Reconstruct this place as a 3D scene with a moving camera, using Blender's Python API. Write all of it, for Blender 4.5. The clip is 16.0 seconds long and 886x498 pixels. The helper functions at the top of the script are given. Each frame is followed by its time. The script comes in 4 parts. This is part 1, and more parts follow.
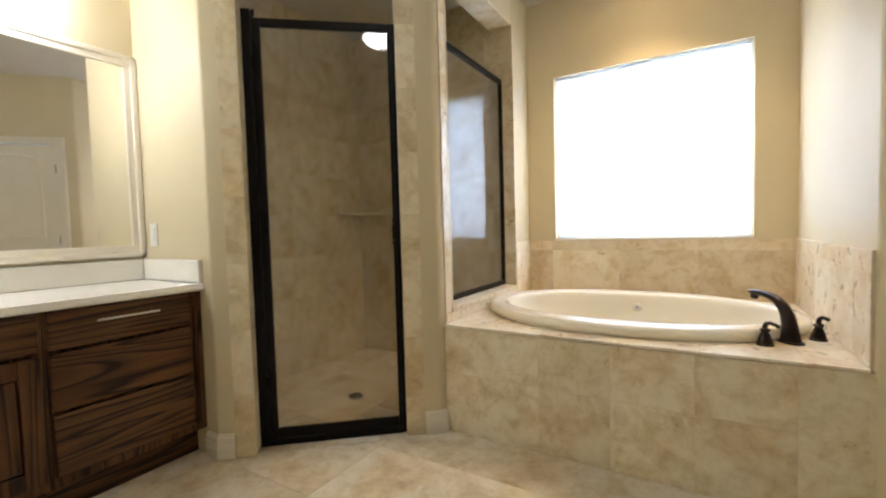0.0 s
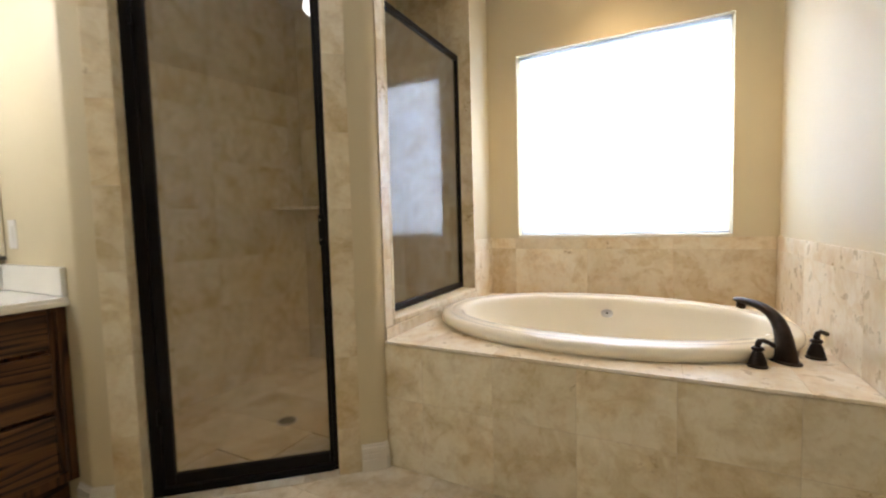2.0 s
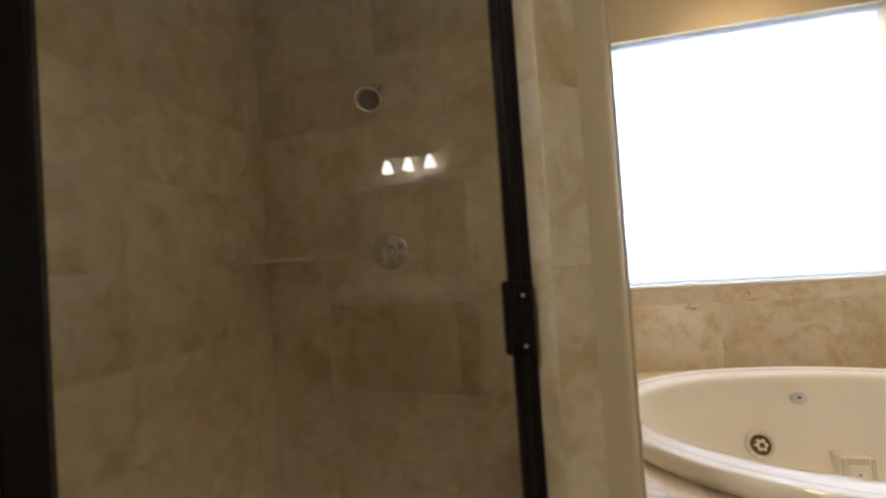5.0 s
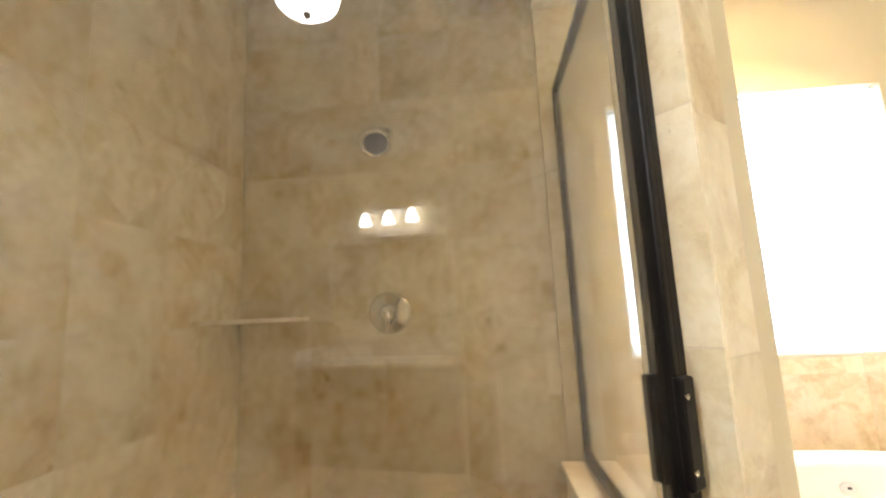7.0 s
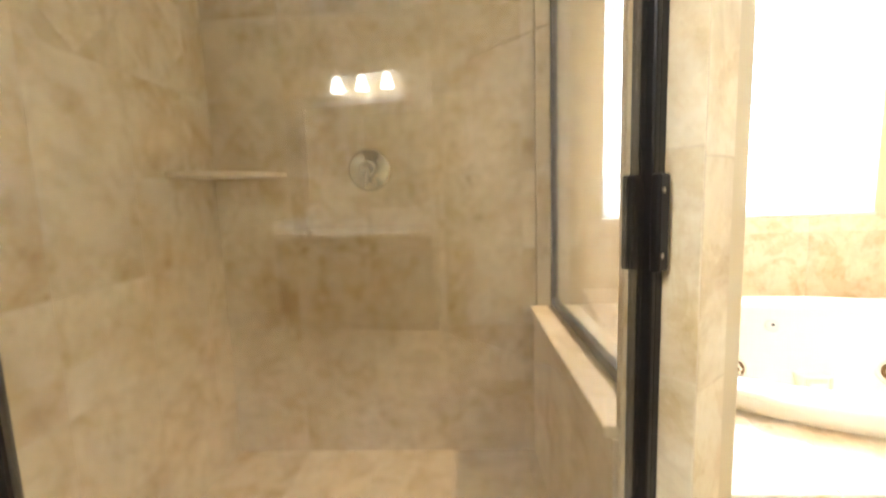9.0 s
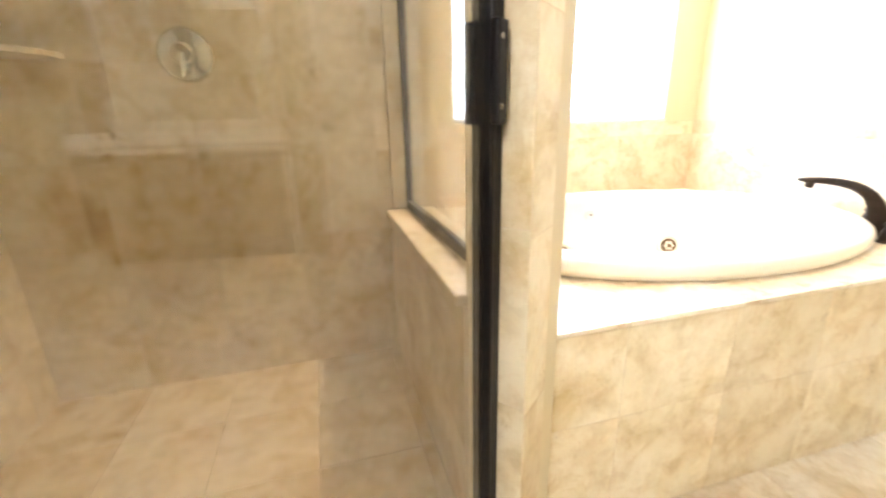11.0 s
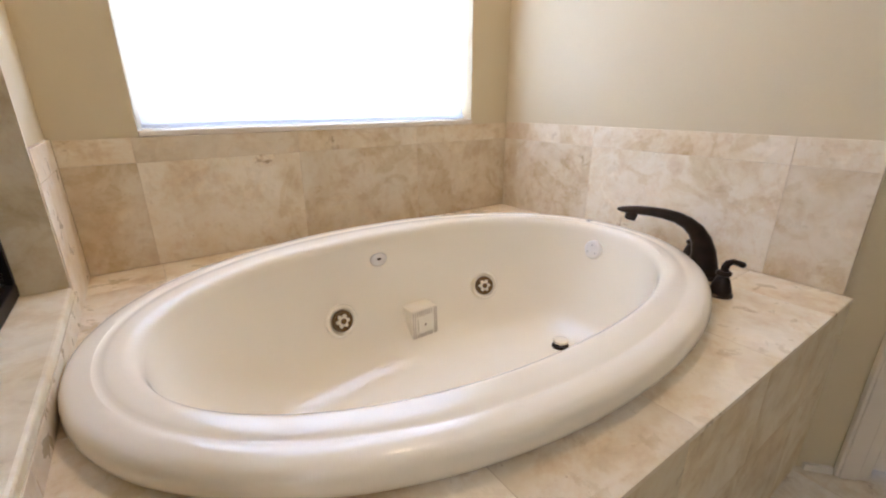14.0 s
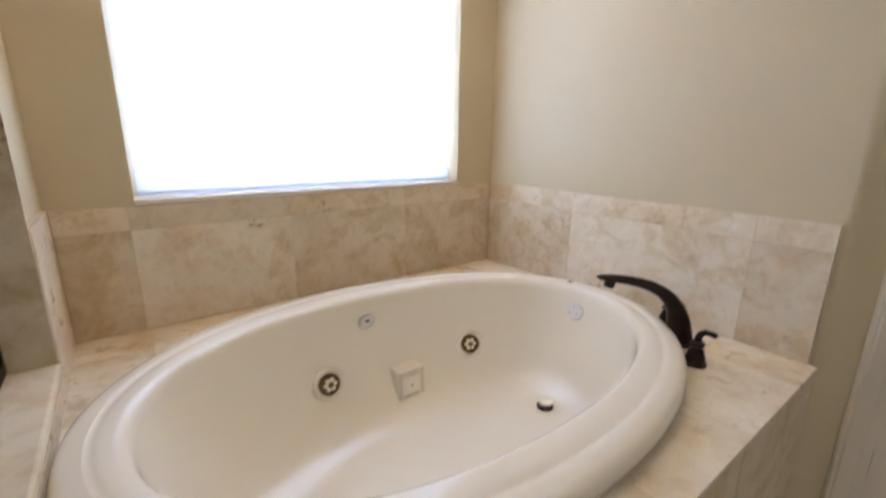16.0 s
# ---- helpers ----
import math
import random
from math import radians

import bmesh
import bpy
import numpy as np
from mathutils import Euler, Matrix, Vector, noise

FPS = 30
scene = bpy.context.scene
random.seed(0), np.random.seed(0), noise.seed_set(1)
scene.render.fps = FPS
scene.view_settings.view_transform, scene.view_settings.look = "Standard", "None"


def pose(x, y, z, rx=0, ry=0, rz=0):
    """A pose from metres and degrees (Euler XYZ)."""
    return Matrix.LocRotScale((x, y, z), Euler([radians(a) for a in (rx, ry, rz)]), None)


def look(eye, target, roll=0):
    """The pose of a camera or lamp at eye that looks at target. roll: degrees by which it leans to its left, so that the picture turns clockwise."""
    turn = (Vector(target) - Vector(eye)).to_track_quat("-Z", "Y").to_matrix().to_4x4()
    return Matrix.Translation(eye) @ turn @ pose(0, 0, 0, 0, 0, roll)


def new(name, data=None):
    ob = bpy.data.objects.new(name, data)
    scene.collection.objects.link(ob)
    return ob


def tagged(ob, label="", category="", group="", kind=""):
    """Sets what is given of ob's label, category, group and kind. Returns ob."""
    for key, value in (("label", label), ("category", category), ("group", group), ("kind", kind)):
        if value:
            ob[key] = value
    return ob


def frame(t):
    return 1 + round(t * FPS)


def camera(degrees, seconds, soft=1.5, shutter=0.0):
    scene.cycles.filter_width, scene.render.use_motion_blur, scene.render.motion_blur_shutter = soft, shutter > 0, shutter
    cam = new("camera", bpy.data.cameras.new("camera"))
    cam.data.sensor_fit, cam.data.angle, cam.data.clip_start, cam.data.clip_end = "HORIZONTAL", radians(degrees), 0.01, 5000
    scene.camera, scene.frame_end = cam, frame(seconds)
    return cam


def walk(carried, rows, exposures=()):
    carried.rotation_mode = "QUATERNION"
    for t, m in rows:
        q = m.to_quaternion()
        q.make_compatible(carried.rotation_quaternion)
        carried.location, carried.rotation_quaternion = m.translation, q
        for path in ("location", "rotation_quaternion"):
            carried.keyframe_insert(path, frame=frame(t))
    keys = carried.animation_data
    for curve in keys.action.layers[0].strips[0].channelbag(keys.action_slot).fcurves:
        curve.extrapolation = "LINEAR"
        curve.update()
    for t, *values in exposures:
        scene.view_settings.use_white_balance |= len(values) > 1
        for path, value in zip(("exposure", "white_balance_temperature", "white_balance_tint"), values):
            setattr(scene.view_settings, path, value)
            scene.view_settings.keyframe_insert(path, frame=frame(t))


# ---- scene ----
cam = camera(92.2, 16.0, soft=2.1, shutter=0.5)
PATH = [
    (0, (0.009, -0.016, 1.063), (-1.025, 1.694, 0.97), -1.6),
    (0.5, (0.0, -0.014, 1.067), (-0.952, 1.744, 0.983), -1.4),
    (1, (-0.023, 0.022, 1.057), (-0.93, 1.802, 0.966), -1.7),
    (1.5, (-0.058, 0.125, 1.057), (-0.994, 1.889, 0.946), -2.2),
    (2, (-0.052, 0.365, 1.077), (-0.97, 2.138, 0.95), -1.6),
    (2.5, (-0.128, 0.532, 1.068), (-1.003, 2.323, 0.902), -1.8),
    (3, (-0.387, 0.68, 1.066), (-1.056, 2.562, 0.971), -2.6),
    (3.5, (-0.646, 0.824, 1.063), (-1.408, 2.671, 0.971), -2.6),
    (4, (-0.83, 0.941, 1.105), (-1.58, 2.794, 1.046), -4.4),
    (4.5, (-1.057, 0.997, 1.121), (-1.633, 2.913, 1.119), -2.3),
    (5, (-1.313, 0.995, 1.17), (-1.723, 2.952, 1.215), -3.9),
    (7.3, (-1.573, 1.179, 1.212), (-1.749, 3.148, 1.514), -2.4),
    (7.5, (-1.581, 1.177, 1.206), (-1.746, 3.152, 1.472), -2.4),
    (8, (-1.586, 1.172, 1.191), (-1.723, 3.157, 1.39), -2.3),
    (8.5, (-1.59, 1.164, 1.157), (-1.707, 3.16, 1.193), -2.1),
    (8.7, (-1.591, 1.162, 1.134), (-1.706, 3.157, 1.046), -2.1),
    (11, (-1.574, 1.174, 1.004), (-1.057, 3.013, 0.411), -1.4),
    (11.5, (-1.363, 1.274, 1.011), (-0.625, 3.031, 0.405), -2.2),
    (12, (-1.161, 1.416, 0.983), (-0.328, 3.122, 0.354), -1.7),
    (12.5, (-1.029, 1.57, 1.009), (0.037, 3.141, 0.379), -1.6),
    (13, (-0.973, 1.661, 1.012), (0.151, 3.178, 0.354), -0.6),
    (13.5, (-0.946, 1.671, 1.01), (0.127, 3.212, 0.321), -0.5),
    (14, (-0.943, 1.665, 1.046), (0.139, 3.214, 0.391), -0.2),
    (14.5, (-0.956, 1.656, 1.052), (0.113, 3.165, 0.29), 1.2),
    (15, (-0.957, 1.657, 1.072), (0.127, 3.167, 0.334), 1.4),
    (15.5, (-0.967, 1.66, 1.097), (0.111, 3.195, 0.403), 0.4),
    (16, (-0.965, 1.66, 1.153), (0.208, 3.202, 0.655), 0.8),
]
EXPOSURES = [(0, 0.65, 5850, 14), (3.0, 0.40, 5950, 18), (5.2, 0.12, 6050, 19), (7.3, 2.02, 5750, 16), (8.7, 2.10, 5750, 16), (10.8, 2.28, 5700, 17), (11.5, 1.82, 5650, 19), (12, 1.43, 5600, 21), (13, 0.75, 5600, 21), (14.5, 0.14, 5550, 24), (16, -0.05, 5480, 22)]
walk(cam, [(t, look(eye, target, roll)) for t, eye, target, roll in PATH], EXPOSURES)

# ---- plan, in metres ----
WALL_W, WALL_E, WALL_N, WALL_S = -2.56, 1.80, 3.21, -1.60   # room faces
SWITCH_Y = 1.12            # wall at the end of the vanity
TUB_W, TUB_E = -1.14, 0.50  # alcove of the tub
SHOWER_W, SHOWER_N, SHOWER_E = -2.606, 2.896, -1.30
DECK_Y, DECK_Z = 1.878, 0.565
CEILING = 2.74
WIN_X0, WIN_X1, WIN_Z0, WIN_Z1 = -0.935, 0.29, 0.963, 2.17
ANGLE = 40.5
DIAG = Matrix.Translation((-1.382, 1.619, 0)) @ pose(0, 0, 0, 0, 0, ANGLE)   # shower front: x along it, y into the shower
TILE = 0.314

# ---- world and lamps ----
world = bpy.data.worlds.new("sky")
scene.world = world
world.use_nodes = True
wn = world.node_tree
sky = wn.nodes.new("ShaderNodeTexSky")
sky.sky_type, sky.sun_disc = "NISHITA", False
sky.sun_elevation, sky.sun_rotation = radians(40), radians(150)
wn.links.new(sky.outputs[0], wn.nodes["Background"].inputs[0])
wn.nodes["Background"].inputs[1].default_value = 0.1

WINDOW_GLOW, BULB_GLOW, FAR_BULB_GLOW, DOME_GLOW, CAN_GLOW = 6.6, 54.0, 8.5, 11.0, 45.0


# ---- materials ----
def material(name, rough=0.5, metal=0.0):
    m = bpy.data.materials.new(name)
    m.use_nodes = True
    b = m.node_tree.nodes["Principled BSDF"]
    b.inputs["Roughness"].default_value, b.inputs["Metallic"].default_value = rough, metal
    return m, m.node_tree, b


def node(tree, kind, **values):
    n = tree.nodes.new(kind)
    for key, value in values.items():
        n.inputs[key].default_value = value
    return n


def ramp(tree, source, stops):
    r = tree.nodes.new("ShaderNodeValToRGB")
    band = r.color_ramp.elements
    for e, (at, colour) in ((band[0], stops[0]), (band[1], stops[-1])):
        e.position, e.color = at, (*colour, 1)
    for at, colour in stops[1:-1]:
        band.new(at).color = (*colour, 1)
    tree.links.new(source, r.inputs[0])
    return r


def mix(tree, kind, factor, a, b):
    m = tree.nodes.new("ShaderNodeMix")
    m.data_type, m.blend_type = "RGBA", kind
    for socket, value in zip((m.inputs[0], m.inputs[6], m.inputs[7]), (factor, a, b)):
        if isinstance(value, (int, float, tuple)):
            socket.default_value = value
        else:
            tree.links.new(value, socket)
    return m.outputs[2]


def bump(tree, bsdf, height, strength, distance):
    b = node(tree, "ShaderNodeBump", Strength=strength, Distance=distance)
    tree.links.new(height, b.inputs["Height"])
    tree.links.new(b.outputs[0], bsdf.inputs["Normal"])


def plain(name, colour, rough=0.5, metal=0.0, vary=0.06, scale=6.0, relief=0.0, fine=220.0):
    m, t, b = material(name, rough, metal)
    co = t.nodes.new("ShaderNodeTexCoord").outputs["Object"]
    n = node(t, "ShaderNodeTexNoise", Scale=scale, Detail=5.0)
    t.links.new(co, n.inputs["Vector"])
    low, high = (tuple(c * f for c in colour) for f in (1 - vary, 1 + vary))
    t.links.new(ramp(t, n.outputs["Fac"], [(0.3, low), (0.7, high)]).outputs[0], b.inputs["Base Color"])
    if relief:
        f = node(t, "ShaderNodeTexNoise", Scale=fine, Detail=3.0)
        t.links.new(co, f.inputs["Vector"])
        bump(t, b, f.outputs["Fac"], relief, 0.002)
    return m


def travertine(name, pale, tan, dark, rough=0.35, shift=1.0, blotch=0.3, tone=1.0, layers=0.65):
    """Cloudy stone: broad clouds, bands, small pits; each tile shifted by its own random number."""
    m, t, b = material(name, rough)
    geo = t.nodes.new("ShaderNodeNewGeometry").outputs["Position"]
    info = t.nodes.new("ShaderNodeObjectInfo").outputs["Random"]
    off = node(t, "ShaderNodeVectorMath")
    off.operation = "MULTIPLY_ADD"
    comb = t.nodes.new("ShaderNodeCombineXYZ")
    for i, k in enumerate((37.0, 19.0, 53.0)):
        mu = t.nodes.new("ShaderNodeMath")
        mu.operation = "MULTIPLY"
        t.links.new(info, mu.inputs[0])
        mu.inputs[1].default_value = k * shift
        t.links.new(mu.outputs[0], comb.inputs[i])
    add = node(t, "ShaderNodeVectorMath")
    t.links.new(geo, add.inputs[0])
    t.links.new(comb.outputs[0], add.inputs[1])
    co = add.outputs[0]
    big = node(t, "ShaderNodeTexNoise", Scale=3.6, Detail=6.0, Roughness=0.58, Distortion=0.9)
    mid = node(t, "ShaderNodeTexNoise", Scale=13.0, Detail=6.0, Roughness=0.62, Distortion=0.4)
    pit = node(t, "ShaderNodeTexNoise", Scale=70.0, Detail=4.0, Roughness=0.7)
    for n in (big, mid, pit):
        t.links.new(co, n.inputs["Vector"])
    a = ramp(t, big.outputs["Fac"], [(0.30, dark), (0.42, tan), (0.52, pale), (0.62, pale), (0.72, tan)]).outputs[0]
    c = ramp(t, mid.outputs["Fac"], [(0.34, dark), (0.46, tan), (0.53, pale), (0.60, pale), (0.70, tan)]).outputs[0]
    base = mix(t, "MIX", 0.4, a, c)
    tint = ramp(t, info, [(0.0, (0.82, 0.78, 0.71)), (0.25, (0.92, 0.90, 0.865)), (0.55, (1.0, 0.99, 0.975)), (1.0, (1.06, 1.065, 1.075))]).outputs[0]
    base = mix(t, "MULTIPLY", tone, base, tint)
    vein = node(t, "ShaderNodeTexNoise", Scale=5.5, Detail=5.0, Roughness=0.6, Distortion=0.6)
    t.links.new(co, vein.inputs["Vector"])
    rust = ramp(t, vein.outputs["Fac"], [(0.475, (1, 1, 1)), (0.497, (0.84, 0.72, 0.54)), (0.52, (1, 1, 1))]).outputs[0]
    base = mix(t, "MULTIPLY", 0.2, base, rust)
    soil = node(t, "ShaderNodeTexNoise", Scale=2.3, Detail=7.0, Roughness=0.66, Distortion=0.3)
    t.links.new(co, soil.inputs["Vector"])
    stain = ramp(t, soil.outputs["Fac"], [(0.32, (0.72, 0.55, 0.32)), (0.41, (0.90, 0.81, 0.64)), (0.49, (1, 1, 1))]).outputs[0]
    base = mix(t, "MULTIPLY", 0.55, base, stain)
    spot = node(t, "ShaderNodeTexNoise", Scale=8.0, Detail=9.0, Roughness=0.68, Distortion=0.25)
    t.links.new(co, spot.inputs["Vector"])
    brown = ramp(t, spot.outputs["Fac"], [(0.34, (0.70, 0.53, 0.34)), (0.42, (0.87, 0.77, 0.62)), (0.48, (1, 1, 1)), (0.57, (1, 1, 1)), (0.66, (1.06, 1.06, 1.07))]).outputs[0]
    base = mix(t, "MULTIPLY", blotch, base, brown)
    holes = ramp(t, pit.outputs["Fac"], [(0.24, (0.55, 0.45, 0.34)), (0.34, (1, 1, 1))]).outputs[0]
    base = mix(t, "MULTIPLY", 0.7, base, holes)
    # sharp-edged pale and tan patches, as the stone's own layers break the cut face
    patch = node(t, "ShaderNodeTexNoise", Scale=5.2, Detail=9.0, Roughness=0.60, Distortion=1.1)
    t.links.new(co, patch.inputs["Vector"])
    layer = ramp(t, patch.outputs["Fac"], [(0.395, (0.86, 0.80, 0.66)), (0.425, (0.96, 0.94, 0.90)), (0.47, (1, 1, 1)), (0.59, (1, 1, 1)), (0.615, (1.07, 1.07, 1.07))]).outputs[0]
    base = mix(t, "MULTIPLY", layers, base, layer)
    # crevices: clusters of small dark breaks where a slower noise allows them
    where = node(t, "ShaderNodeTexNoise", Scale=5.0, Detail=2.0)
    breaks = node(t, "ShaderNodeTexNoise", Scale=34.0, Detail=7.0, Roughness=0.62, Distortion=1.2)
    t.links.new(co, where.inputs["Vector"])
    t.links.new(co, breaks.inputs["Vector"])
    mask = ramp(t, where.outputs["Fac"], [(0.64, (0, 0, 0)), (0.74, (1, 1, 1))]).outputs[0]
    crevice = ramp(t, breaks.outputs["Fac"], [(0.36, (0.50, 0.40, 0.28)), (0.43, (0.88, 0.82, 0.74)), (0.50, (1, 1, 1)), (0.60, (1.05, 1.05, 1.04))]).outputs[0]
    base = mix(t, "MULTIPLY", mask, base, crevice)
    t.links.new(base, b.inputs["Base Color"])
    r = ramp(t, mid.outputs["Fac"], [(0.3, (rough + 0.04,) * 3), (0.7, (rough - 0.02,) * 3)]).outputs[0]
    t.links.new(r, b.inputs["Roughness"])
    bump(t, b, pit.outputs["Fac"], 0.10, 0.002)
    return m


def oak(name, along):
    """Dark-stained oak with cathedral grain along one axis: growth rings as bands bent by slow noise, and fine pores."""
    m, t, b = material(name, 0.40)
    b.inputs["Specular IOR Level"].default_value = 0.3
    co = t.nodes.new("ShaderNodeNewGeometry").outputs["Position"]
    info = t.nodes.new("ShaderNodeObjectInfo").outputs["Random"]
    shift = node(t, "ShaderNodeMath")
    shift.operation, shift.inputs[1].default_value = "MULTIPLY", 23.0
    t.links.new(info, shift.inputs[0])
    add = node(t, "ShaderNodeVectorMath")
    t.links.new(co, add.inputs[0])
    t.links.new(shift.outputs[0], add.inputs[1])
    slow = node(t, "ShaderNodeMapping", Scale=(0.4, 0.055, 1) if along == "y" else (0.4, 1, 0.055))
    fine = node(t, "ShaderNodeMapping", Scale=(1, 0.04, 1) if along == "y" else (1, 1, 0.04))
    for mp in (slow, fine):
        t.links.new(add.outputs[0], mp.inputs["Vector"])
    n = node(t, "ShaderNodeTexNoise", Scale=8.0, Detail=2.0, Roughness=0.4, Distortion=0.10)
    t.links.new(slow.outputs[0], n.inputs["Vector"])
    rings = node(t, "ShaderNodeMath")
    rings.operation, rings.inputs[1].default_value = "MULTIPLY", 15.0
    t.links.new(n.outputs["Fac"], rings.inputs[0])
    fr = node(t, "ShaderNodeMath")
    fr.operation = "FRACT"
    t.links.new(rings.outputs[0], fr.inputs[0])
    g = ramp(t, fr.outputs[0], [(0.0, (0.014, 0.006, 0.002)), (0.12, (0.026, 0.011, 0.004)), (0.24, (0.082, 0.036, 0.011)), (0.84, (0.135, 0.060, 0.018)), (0.95, (0.060, 0.025, 0.008)), (1.0, (0.014, 0.006, 0.002))]).outputs[0]
    f = node(t, "ShaderNodeTexNoise", Scale=260.0, Detail=2.0)
    t.links.new(fine.outputs[0], f.inputs["Vector"])
    pores = ramp(t, f.outputs["Fac"], [(0.36, (0.35, 0.3, 0.25)), (0.52, (1, 1, 1))]).outputs[0]
    w = node(t, "ShaderNodeTexNoise", Scale=3.0, Detail=2.0)
    t.links.new(co, w.inputs["Vector"])
    worn = ramp(t, w.outputs["Fac"], [(0.3, (0.72, 0.70, 0.68)), (0.7, (1.15, 1.12, 1.08))]).outputs[0]
    base = mix(t, "MULTIPLY", 0.45, g, pores)
    t.links.new(mix(t, "MULTIPLY", 1.0, base, worn), b.inputs["Base Color"])
    bump(t, b, f.outputs["Fac"], 0.15, 0.0015)
    return m


def glass(name, tint=(0.97, 0.98, 0.97), rough=0.0, gloss_base=0.045, film=0.0):
    """A thin sheet: clear, with a faint pale diffuse film, and a mirror gloss that grows at grazing angles."""
    m = bpy.data.materials.new(name)
    m.use_nodes = True
    t = m.node_tree
    t.nodes.clear()
    out = t.nodes.new("ShaderNodeOutputMaterial")
    clear = node(t, "ShaderNodeBsdfTransparent", Color=(*tint, 1))
    gloss = node(t, "ShaderNodeBsdfGlossy", Roughness=rough)
    face = node(t, "ShaderNodeLayerWeight", Blend=0.5)
    power = node(t, "ShaderNodeMath")
    power.operation, power.inputs[1].default_value = "POWER", 5.0
    t.links.new(face.outputs["Facing"], power.inputs[0])
    fres = node(t, "ShaderNodeMath")
    fres.operation, fres.inputs[1].default_value, fres.inputs[2].default_value = "MULTIPLY_ADD", 1 - gloss_base, gloss_base
    t.links.new(power.outputs[0], fres.inputs[0])
    film_diffuse = node(t, "ShaderNodeBsdfDiffuse", Color=(0.87, 0.84, 0.77, 1))
    lit = node(t, "ShaderNodeBsdfTranslucent", Color=(0.87, 0.84, 0.77, 1))
    film_mix = node(t, "ShaderNodeMixShader", Fac=0.5)
    body = node(t, "ShaderNodeMixShader", Fac=film)
    for a, c in ((film_diffuse.outputs[0], film_mix.inputs[1]), (lit.outputs[0], film_mix.inputs[2]), (clear.outputs[0], body.inputs[1]), (film_mix.outputs[0], body.inputs[2])):
        t.links.new(a, c)
    mx = t.nodes.new("ShaderNodeMixShader")
    for a, c in ((fres.outputs[0], mx.inputs[0]), (body.outputs[0], mx.inputs[1]), (gloss.outputs[0], mx.inputs[2]), (mx.outputs[0], out.inputs[0])):
        t.links.new(a, c)
    return m


def glowing(name, colour, strength):
    m, t, b = material(name, 0.4)
    b.inputs["Base Color"].default_value = (*colour, 1)
    b.inputs["Emission Color"].default_value = (*colour, 1)
    b.inputs["Emission Strength"].default_value = strength
    return m


def slat_material():
    m = bpy.data.materials.new("blind_vinyl")
    m.use_nodes = True
    t = m.node_tree
    t.nodes.clear()
    out = t.nodes.new("ShaderNodeOutputMaterial")
    d = node(t, "ShaderNodeBsdfDiffuse", Color=(0.86, 0.88, 0.90, 1))
    tr = node(t, "ShaderNodeBsdfTranslucent", Color=(0.81, 0.88, 0.96, 1))
    mx = node(t, "ShaderNodeMixShader", Fac=0.45)
    for a, c in ((d.outputs[0], mx.inputs[1]), (tr.outputs[0], mx.inputs[2]), (mx.outputs[0], out.inputs[0])):
        t.links.new(a, c)
    return m


PAINT = plain("wall_paint", (0.665, 0.577, 0.375), 0.55, vary=0.025, scale=2.5, relief=0.25, fine=90)
CEIL = plain("ceiling_paint", (0.60, 0.555, 0.455), 0.8, vary=0.02, relief=0.5, fine=60)
WHITE = plain("trim_paint", (0.80, 0.74, 0.62), 0.35, vary=0.03, scale=3)
STONE = travertine("travertine", (0.82, 0.74, 0.55), (0.72, 0.625, 0.41), (0.56, 0.44, 0.245), tone=0.6)
STONE_DECK = travertine("travertine_deck", (0.86, 0.785, 0.63), (0.80, 0.71, 0.525), (0.69, 0.565, 0.365), 0.28, blotch=0.42, tone=0.85, layers=0.7)
STONE_FLOOR = travertine("travertine_floor", (0.82, 0.765, 0.645), (0.72, 0.645, 0.50), (0.55, 0.46, 0.31), 0.32)
GROUT = plain("grout", (0.67, 0.57, 0.41), 0.85, vary=0.1, scale=20, relief=0.3)
ENAMEL = plain("biscuit_acrylic", (0.90, 0.835, 0.675), 0.10, vary=0.01, scale=2)
BRONZE = plain("oil_rubbed_bronze", (0.022, 0.014, 0.010), 0.30, 0.6, vary=0.3, scale=30)
BLACK = plain("bronze_frame", (0.006, 0.005, 0.0045), 0.42, 0.0, vary=0.2, scale=20)
BLACK.node_tree.nodes["Principled BSDF"].inputs["Specular IOR Level"].default_value = 0.18
CHROME = plain("chrome", (0.60, 0.595, 0.58), 0.14, 1.0, vary=0.02)
POLISH = plain("polished_chrome", (0.72, 0.71, 0.70), 0.06, 1.0, vary=0.01)
STEEL = plain("brushed_nickel", (0.62, 0.60, 0.56), 0.28, 1.0, vary=0.05)
GREY = plain("grey_rubber", (0.045, 0.043, 0.042), 0.5, 0.0, vary=0.15, scale=120)
BRASS = plain("aged_brass", (0.17, 0.10, 0.035), 0.30, 0.6, vary=0.15, scale=40)
MARBLE = plain("cultured_marble", (0.89, 0.87, 0.79), 0.16, vary=0.03, scale=5)
# Tan, darker than the cover, so the ribs' shaded lines read in colour.
RIB = plain("shaded_tan_plastic", (0.60, 0.51, 0.38), 0.4, vary=0.06, scale=30)
PLASTIC = plain("white_plastic", (0.82, 0.80, 0.74), 0.3, vary=0.01)
OAK_Y, OAK_Z = oak("oak_drawer", "y"), oak("oak_upright", "z")
# Near-black colour that stands in for the shade inside open slots.
DARK = plain("slot_shade", (0.02, 0.014, 0.01), 0.7, vary=0.2)
GLASS = glass("clear_glass")
SHOWER_GLASS = glass("shower_glass", (0.93, 0.915, 0.87), 0.0, 0.085, 0.025)
PANEL_GLASS = glass("hazy_panel_glass", (0.85, 0.84, 0.81), 0.0, 0.055, 0.05)
MIRROR = plain("mirror_silver", (0.92, 0.92, 0.90), 0.01, 1.0, vary=0.0)
SLAT = slat_material()
BULB = glowing("frosted_bulb_glass", (1.0, 0.98, 0.92), BULB_GLOW)
